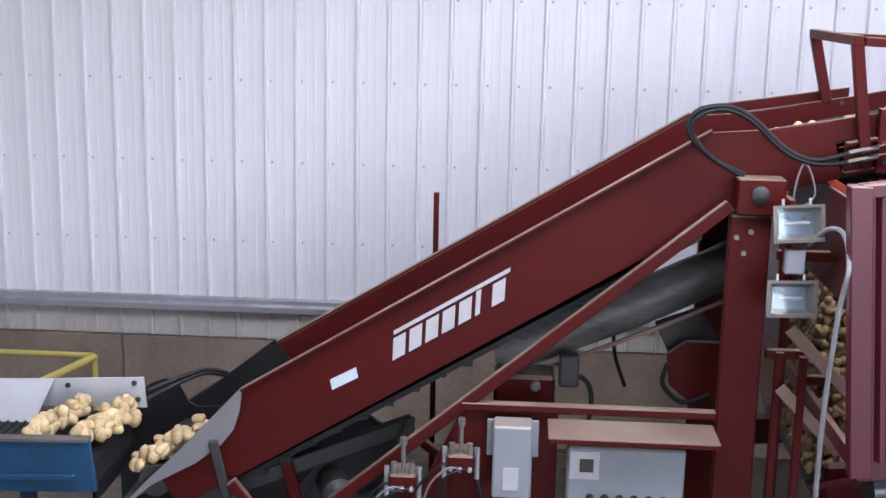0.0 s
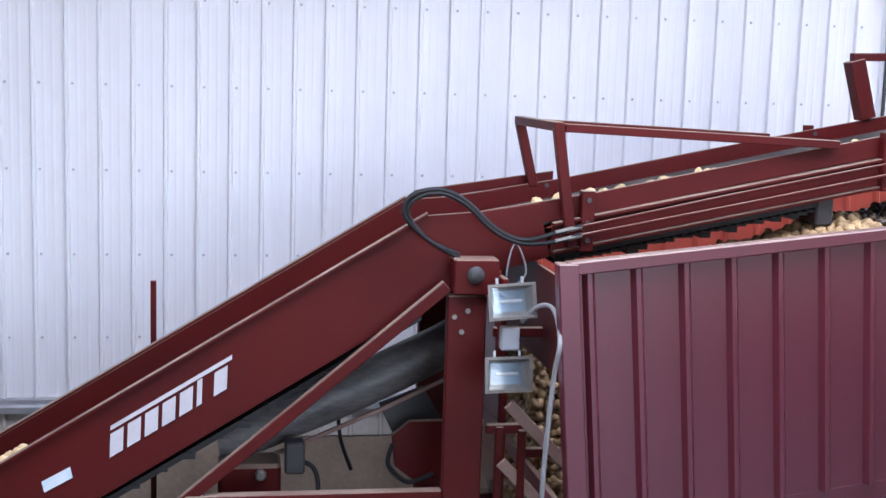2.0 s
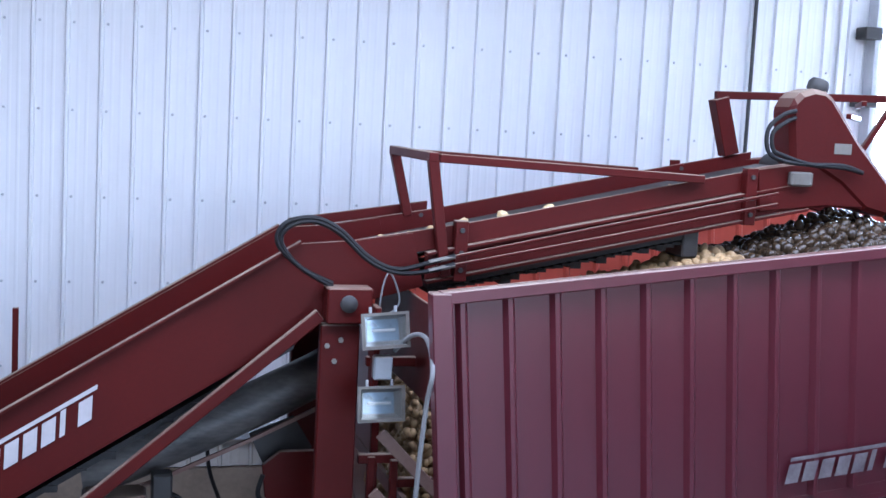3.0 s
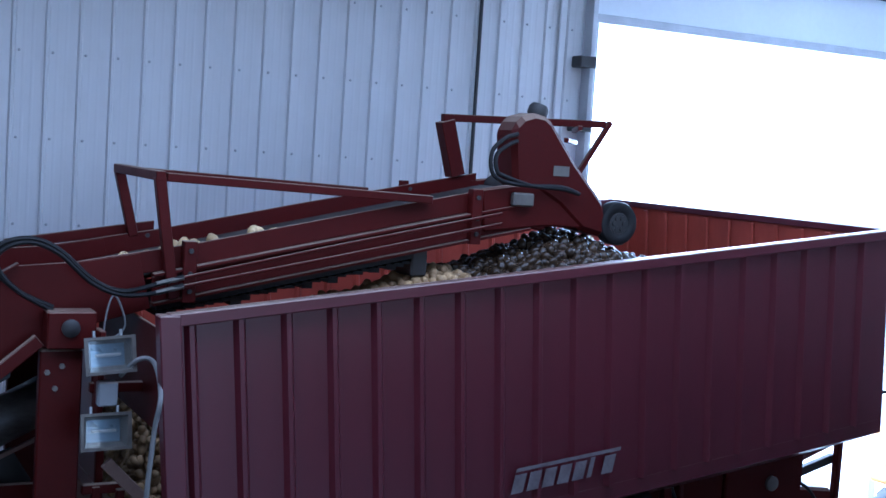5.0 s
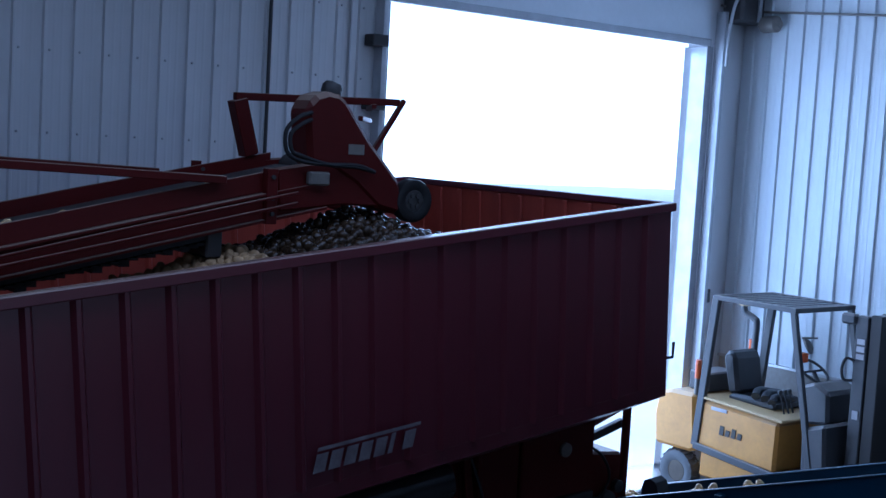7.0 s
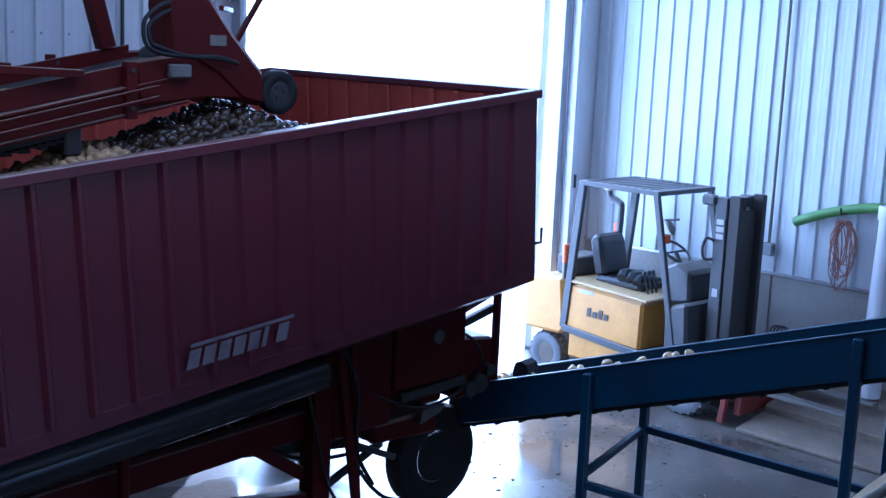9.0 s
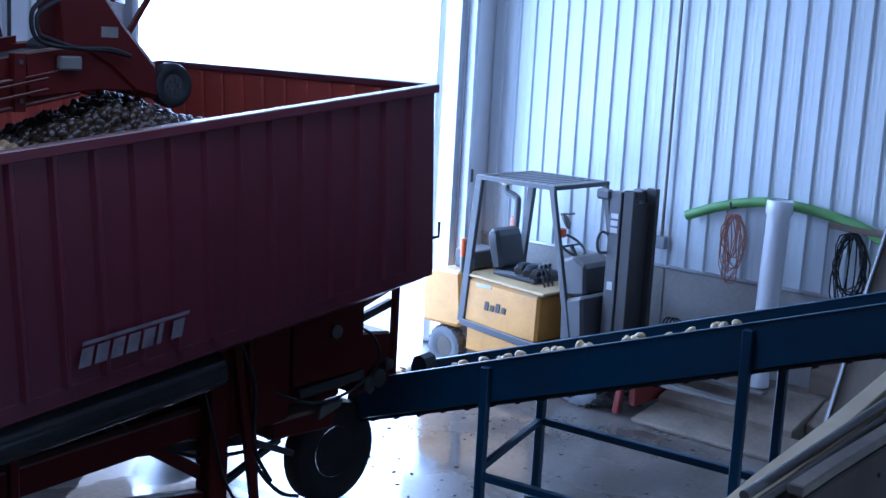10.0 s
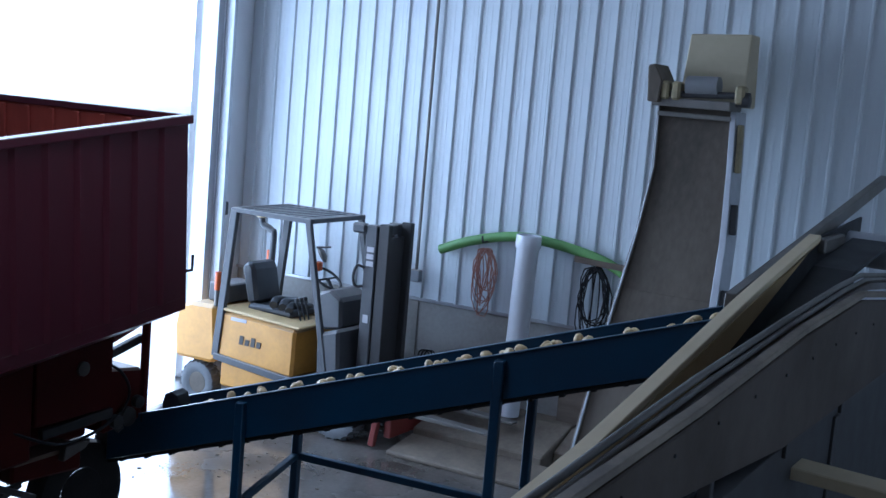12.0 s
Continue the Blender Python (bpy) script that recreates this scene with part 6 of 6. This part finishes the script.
def elevator():
    t = thing("bucket_elevator", "tall grey steel elevator leg with a cream hood", "elevator")
    # share of the way down, and the leg's two sides there
    knots = [(0.0, 3.206, 3.841), (0.148, 3.137, 3.775), (0.31, 3.075, 3.80), (0.517, 3.04, 3.872), (1.0, 2.95, 4.0)]

    def at(w, d, off=0.0):
        """w: 0 at the head, 1 at the foot; d: 0..1 across."""
        for (w0, a0, b0), (w1, a1, b1) in zip(knots, knots[1:]):
            if w <= w1:
                f = (w - w0) / (w1 - w0)
                y0, y1 = a0 + (a1 - a0) * f, b0 + (b1 - b0) * f
                break
        return Vector((10.30 - 1.05 * w + off, y0 + (y1 - y0) * d, 3.52 * (1 - w)))

    def leg(name, d0, d1, o0, o1, mat, label="", w0=0.0, w1=1.0):
        bm = new_bm()
        stops = [w0] + [k[0] for k in knots if w0 < k[0] < w1] + [w1]
        rings = [[bm.verts.new(at(w, d, o)) for d, o in ((d0, o0), (d1, o0), (d1, o1), (d0, o1))] for w in stops]
        for p, q in zip(rings, rings[1:]):
            for i in range(4):
                bm.faces.new((p[i], p[(i + 1) % 4], q[(i + 1) % 4], q[i]))
        bm.faces.new(rings[0]), bm.faces.new(rings[-1])
        return part(name, bm, mat, t, label, 0.006)

    leg("face_sheet", 0.0, 1.0, 0.05, 0.062, ELEVATOR_STEEL, "scuffed grey sheet", 0.0, 0.47)
    leg("face_sheet", -0.01, 1.0, 0.036, 0.049, ELEVATOR_STEEL, "scuffed grey sheet", 0.45, 1.0)
    leg("side_frame", -0.08, 0.0, 0.0, 0.30, GALV)
    leg("side_frame", 1.0, 1.04, 0.01, 0.30, ELEVATOR_STEEL)
    leg("back_sheet", 0.0, 1.0, 0.28, 0.30, DULL_STEEL)
    for w in (0.012,):
        leg("cross_strap", -0.02, 1.02, -0.02, 0.0, DULL_STEEL, "", w, w + 0.012)
    for w in (0.22, 0.42, 0.55):
        leg("side_flap", -0.16, -0.08, 0.05, 0.09, DARK, "", w, w + 0.07)
    leg("edge_strip", 1.0, 1.02, -0.012, 0.0, GALV, "bright worn steel edge")
    leg("belt_guard", -0.15, -0.09, 0.04, 0.12, DULL_CREAM, "faded yellow guard plate", 0.03, 0.145)
    # head: shaft, motor, bearings
    bm = new_bm()
    box(bm, 10.18, 10.52, 3.18, 3.88, 3.52, 3.60)
    part("head_plate", bm, DULL_STEEL, t, "", 0.008)
    bm = new_bm()
    tube(bm, [(10.2, 3.02, 3.66), (10.2, 3.92, 3.62)], 0.03, 12)
    part("shaft", bm, DARK, t, "", smooth=True)
    bm = new_bm()
    tube(bm, [(10.2, 3.02, 3.615), (10.2, 3.13, 3.615)], 0.055, 16)
    part("pulley", bm, DARK, t, "", smooth=True)
    bm = new_bm()
    tube(bm, [(10.22, 3.30, 3.72), (10.22, 3.58, 3.71)], 0.085, 16)
    part("motor", bm, GREY_PLASTIC, t, "", smooth=True)
    for y in (3.10, 3.66, 3.76):
        bm = new_bm()
        box(bm, 10.14, 10.28, y - 0.04, y + 0.04, 3.58, 3.74)
        part("bearing", bm, DULL_CREAM, t, "", 0.02)
    bm = new_bm()
    prism(bm, [(3.80, 3.55), (3.90, 3.55), (3.92, 3.86), (3.86, 3.88), (3.78, 3.74)], 10.12, 10.45, Matrix(((0, 1, 0, 0), (1, 0, 0, 0), (0, 0, 1, 0), (0, 0, 0, 1))))
    part("cheek", bm, ELEVATOR_STEEL, t, "", 0.01)
    bm = new_bm()
    v = [bm.verts.new(p) for p in ((10.42, 3.14, 3.56), (10.42, 3.72, 3.56), (10.50, 3.70, 4.17), (10.50, 3.15, 4.19), (10.78, 3.14, 3.56), (10.78, 3.72, 3.56), (10.74, 3.70, 4.17), (10.74, 3.15, 4.19))]
    for q in ((0, 1, 2, 3), (7, 6, 5, 4), (0, 4, 5, 1), (2, 6, 7, 3), (1, 5, 6, 2), (0, 3, 7, 4)):
        bm.faces.new([v[i] for i in q])
    part("hood", bm, HOOD_CREAM, t, "pale cream discharge hood", 0.012)
    bm = new_bm()
    bar(bm, (9.9, 3.1, 1.85), (10.7, 2.65, 1.25), 0.04, 0.05)
    part("stay", bm, GALV, t, "", 0.004)


elevator()


# ---- the cream incline conveyor near the camera platform ----
def cream_conveyor():
    t = thing("incline_conveyor", "cream and grey inclined belt conveyor with steel edges", "conveyor")

    def run(name, pts, y0, y1, depth, mat, label="", bevel=0.004):
        bm = new_bm()
        slab(bm, pts, depth, y0, y1)
        return part(name, bm, mat, t, label, bevel)

    run("top_cap", CREAM_TOP, 1.60, 1.67, 0.035, CREAM_PALE)
    bm = new_bm()
    prism(bm, [(x, z - 0.041) for x, z in CREAM_TOP] + [(6.95, 2.80), (5.389, 2.36), (3.2, 1.85)], 1.602, 1.63)
    part("side_board", bm, CREAM, t, "", 0.003)
    # Added black backing: keeps the gap under the board dark.
    bm = new_bm()
    prism(bm, [(3.2, 1.86), (5.389, 2.37), (6.95, 2.81), (7.2, 2.83), (8.4, 2.90), (8.4, 2.2), (3.2, 1.4)], 1.645, 1.66)
    part("gap_backing", bm, RUBBER, t, "added black backing behind the gap under the board")
    # Dark strip that paints in the shadow line between cap and board.
    run("shadow_line", [(x, z - 0.0355) for x, z in CREAM_TOP[:-1]], 1.612, 1.64, 0.005, DARK, "", 0)
    run("steel_edge", CREAM_EDGE, 1.675, 1.73, 0.085, DULL_STEEL, "grimy steel edge channel")
    run("belt", [(3.2, 1.76), (5.389, 2.27), (6.95, 2.70), (7.9, 2.80)], 1.36, 1.59, 0.02, RUBBER, "", 0)
    for y, dz, rad in ((1.325, -0.010, 0.014), (1.298, -0.030, 0.012)):
        bm = new_bm()
        tube(bm, [(x, y, z + dz) for x, z in CREAM_RAIL], rad, 10)
        part("near_rail", bm, DULL_STEEL, t, "worn round steel rail", smooth=True)
    run("rail_channel", [(x, z - 0.044) for x, z in CREAM_RAIL], 1.270, 1.325, 0.04, BROWN_STEEL)
    run("cap_strip", CREAM_STRIP, 1.215, 1.26, 0.03, DUSTY_STRIP, "dusty worn cap strip")
    bm = new_bm()
    prism(bm, [(x, z - 0.046) for x, z in CREAM_STRIP] + [(8.4, 2.07), (7.5, 2.07), (5.218, 2.096), (4.161, 2.187), (2.8, 2.30)], 1.222, 1.25)
    panel = part("side_panel", bm, GREY_PANEL, t, "dark grey dusty side panel", 0.006)
    for k in range(9):
        bm = new_bm()
        x = 3.3 + 0.45 * k
        lathe(bm, [(0.007, 0), (0.007, 0.006), (0.004, 0.008)], 8, pose(x, 1.222, 2.36 + 0.03 * k - 0.0026 * k * k, 90, 0, 0))
        part("bolt", bm, DARK, panel)
    run("under_frame", [(3.0, 2.0), (5.2, 2.05), (8.4, 2.04)], 1.27, 1.58, 0.95, DARK)
    bm = new_bm()
    bar(bm, (5.74, 1.45, 1.88), (5.62, 0.60, 1.88), 0.20, 0.06)
    part("cross_beam", bm, CREAM_PALE, t, "pale cream cross beam", 0.006)
    for x in (4.3, 5.4, 6.5):
        bm = new_bm()
        box(bm, x, x + 0.04, 1.25, 1.30, 2.0, 2.40)
        part("bracket", bm, DARK, t, "", 0.004)
    for x, z in ((3.9, 1.7), (6.4, 2.0)):
        for y in (1.25, 1.55):
            bm = new_bm()
            box(bm, x, x + 0.08, y, y + 0.08, 0, z)
            part("leg", bm, DARK, t, "", 0.006)
    bm = new_bm()
    tube(bm, [(8.05, 1.36, 2.72), (8.05, 1.66, 2.72)], 0.11, 20)
    part("drive_drum", bm, GALV, t, "", smooth=True)
    bm = new_bm()
    box(bm, 7.25, 7.75, 1.60, 1.67, 2.74, 2.83)
    part("bearing", bm, DULL_STEEL, t, "", 0.01)


CREAM_TOP = [(3.2, 2.15), (3.477, 2.203), (3.99, 2.277), (4.488, 2.373), (5.829, 2.642), (7.1, 2.862)]
CREAM_EDGE = [(5.8, 2.64), (7.331, 2.862), (9.278, 3.154)]
CREAM_RAIL = [(2.7, 2.43), (2.876, 2.445), (4.178, 2.557), (5.389, 2.632), (6.4, 2.685), (6.926, 2.696), (7.548, 2.642), (8.4, 2.56)]
CREAM_STRIP = [(2.8, 2.45), (3.004, 2.464), (3.959, 2.508), (4.321, 2.534), (5.371, 2.61), (6.563, 2.648), (7.5, 2.55), (8.4, 2.45)]
DUSTY_STRIP = material("dusty_strip_paint", (0.26, 0.215, 0.155), 0.6, second=(0.12, 0.10, 0.08), scale=3, fine=30, amount=0.9)
BROWN_STEEL = material("brown_oiled_steel", (0.06, 0.045, 0.034), 0.35, 0.3, second=(0.10, 0.08, 0.06), scale=4, fine=30)
GREY_PANEL = material("grey_panel_paint", (0.098, 0.080, 0.066), 0.6, second=(0.058, 0.047, 0.038), scale=2, fine=25, amount=0.8, spec=0.12)
cream_conveyor()


# ---- potatoes on the moving belts ----
def boom_path(s):
    """Place on the boom's belt, s metres from its foot."""
    run, pts = 0.0, [(-2.02, 0.77), (0.95, 2.56), (1.40, 2.783), (1.86, 2.888), (4.02, 3.362)]
    for (x0, z0), (x1, z1) in zip(pts, pts[1:]):
        d = math.hypot(x1 - x0, z1 - z0)
        if s <= run + d or (x1, z1) == pts[-1]:
            f = (s - run) / d
            return x0 + (x1 - x0) * f, z0 + (z1 - z0) * f
        run += d


BOOM_MARKS = [0.0]
for _d in ((2.97, 1.79), (0.45, 0.223), (0.46, 0.105), (2.16, 0.474)):
    BOOM_MARKS.append(BOOM_MARKS[-1] + math.hypot(*_d))
BOOM_LENGTH = BOOM_MARKS[-1]
BOOM_SPEED, BLUE_SPEED, FEED_SPEED = 0.6, 1.03, 0.46
MOVERS = []


def mover(rng, group, label):
    ob = new("potato", rng.choice(POTATOES))
    tagged(ob, label, "potato", group)
    return ob


def spun(rng, small=0.60, large=0.82):
    return Euler([rng.uniform(0, 6.28) for _ in range(3)]).to_matrix().to_4x4() @ Matrix.Scale(rng.uniform(small, large), 4)


def timed(rows):
    """Keep the stretch of a flow that lies in the clip, with a row at its start and its end."""
    out = []
    if rows[0][0] > 0:
        out.append((0.0, rows[0][1]))
    for (t0, p0), (t1, p1) in zip(rows, rows[1:]):
        if t1 < 0 or t0 > 12:
            continue
        soft = min(0.07, (t1 - t0) / 3)
        for t in (t0, t0 + soft, t1 - soft, t1):
            c = min(max(t, 0.0), 12.0)
            q = p0.lerp(p1, (c - t0) / (t1 - t0))
            if not out or c > out[-1][0] + 0.03:
                out.append((c, q))
    if out and out[-1][0] < 12:
        out.append((12.0, out[-1][1]))
    if not out:
        out = [(0.0, rows[-1][1]), (12.0, rows[-1][1])]
    return out


def flow(ob, rows, turn):
    MOVERS.append((ob, [(t, Matrix.Translation(p) @ turn) for t, p in timed(rows)]))


def boom_rows(start, y, lift):
    """Rows for a potato that reaches the boom's foot at the given time."""
    marks = BOOM_MARKS
    rows = []
    for i, s in enumerate(marks):
        x, z = boom_path(s)
        rows.append((start + s / BOOM_SPEED, Vector((x, y, z + (lift if i == 0 else min(lift, 0.018) - 0.012)))))
    return rows


def load_boom():
    rng = random.Random(21)
    k = 0
    start = -BOOM_LENGTH / BOOM_SPEED
    while start < 4.0:
        for j in range(rng.choice((2, 2, 3, 3, 4)) if start < 0 else rng.choice((1, 2))):
            y = rng.uniform(NEAR + 0.08, NEAR + 0.42)
            lift = rng.uniform(0.0, 0.02)
            t0 = start + rng.uniform(-0.22, 0.22)
            if 0.0 < t0 < 1.2:
                continue
            rows = boom_rows(t0, y, lift)
            land = (4.55 + rng.uniform(-0.12, 0.2), y + rng.uniform(-0.1, 0.1))
            end = Vector((land[0], land[1], heap_height(*land) - 0.06))
            t1, p1 = rows[-1]
            mid = p1.lerp(end, 0.55) + Vector((0.06, 0, 0.03))
            rows += [(t1 + 0.14, mid), (t1 + 0.26, end)]
            feed_x = -2.36
            if t0 > 0.0:
                lead = [(t0 - 0.30 - 2.6 / FEED_SPEED, Vector((feed_x - 2.6, y - 0.15, 0.985))), (t0 - 0.30, Vector((feed_x, y - 0.15, 1.045))), (t0 - 0.22, Vector((feed_x + 0.10, y - 0.12, 1.02)))]
                rows = lead + rows
            flow(mover(rng, "potatoes on the boom", "pale washed potato riding the boom belt"), rows, spun(rng, 0.50, 0.72))
        start += 0.17 / BOOM_SPEED + rng.uniform(-0.04, 0.06)
    # dense rows carried in by the infeed at the start of the clip
    for r in range(-1, 2):
        for j in range(44):
            y = rng.uniform(6.07, 6.70)
            if r == -1:
                t0 = rng.uniform(-0.72, -0.34)
            else:
                t0 = -0.02 + r * 0.56 + rng.uniform(-0.085, 0.085) - 0.33 * (y - 6.4)
            foot = rng.uniform(-0.10, 0.22)
            lift = rng.uniform(0.06, 0.17)
            tl = t0 + 0.38
            yb = rng.uniform(NEAR + 0.06, NEAR + 0.30)
            rows = boom_rows(tl - foot / BOOM_SPEED, yb, lift)[1:]
            x, z = boom_path(foot)
            t1, p1 = rows[-1]
            land = (4.5 + rng.uniform(-0.1, 0.2), yb)
            rows += [(t1 + 0.25, Vector((land[0], land[1], heap_height(*land) - 0.07)))]
            up = 0.035 + 0.075 * rng.random()
            lead = [(t0 - 2.6 / FEED_SPEED, Vector((-4.90, y, 0.96 + up))), (t0, Vector((-2.285, y, 1.015 + up))), (t0 + 0.14, Vector((-2.20, y, 0.985 + up * 0.7))), (t0 + 0.27, Vector((-2.13, (y + yb) / 2, 0.92))), (tl, Vector((x, yb, z + lift)))]
            flow(mover(rng, "potatoes on the boom", "pale washed potato tumbling off the infeed belt"), lead + rows, spun(rng, 0.42, 0.60))


def load_blue():
    rng = random.Random(33)
    s0, s1 = -1.05, 3.30
    start = 6.6 - (s1 - s0) / BLUE_SPEED
    while start < 11.5:
        for j in range(rng.choice((3, 3, 4, 4))):
            d = rng.uniform(0.30, 0.52)
            t0 = start + rng.uniform(-0.075, 0.075)
            lift = -0.066 + rng.uniform(0, 0.022)
            a, b = on_blue(s0, d, blue_z(s0) + lift), on_blue(s1, d, blue_z(s1) + lift)
            end = on_blue(3.52, d, blue_z(s1) - 0.45)
            rows = [(t0, a), (t0 + (s1 - s0) / BLUE_SPEED, b), (t0 + (s1 - s0) / BLUE_SPEED + 0.3, end)]
            flow(mover(rng, "potatoes on the cross conveyor", "pale potato riding the blue conveyor"), rows, spun(rng))
        start += 0.27 / BLUE_SPEED + rng.uniform(-0.05, 0.05)


load_boom()
load_blue()


def motions():
    for ob, rows in MOVERS:
        walk(ob, rows)


motions()
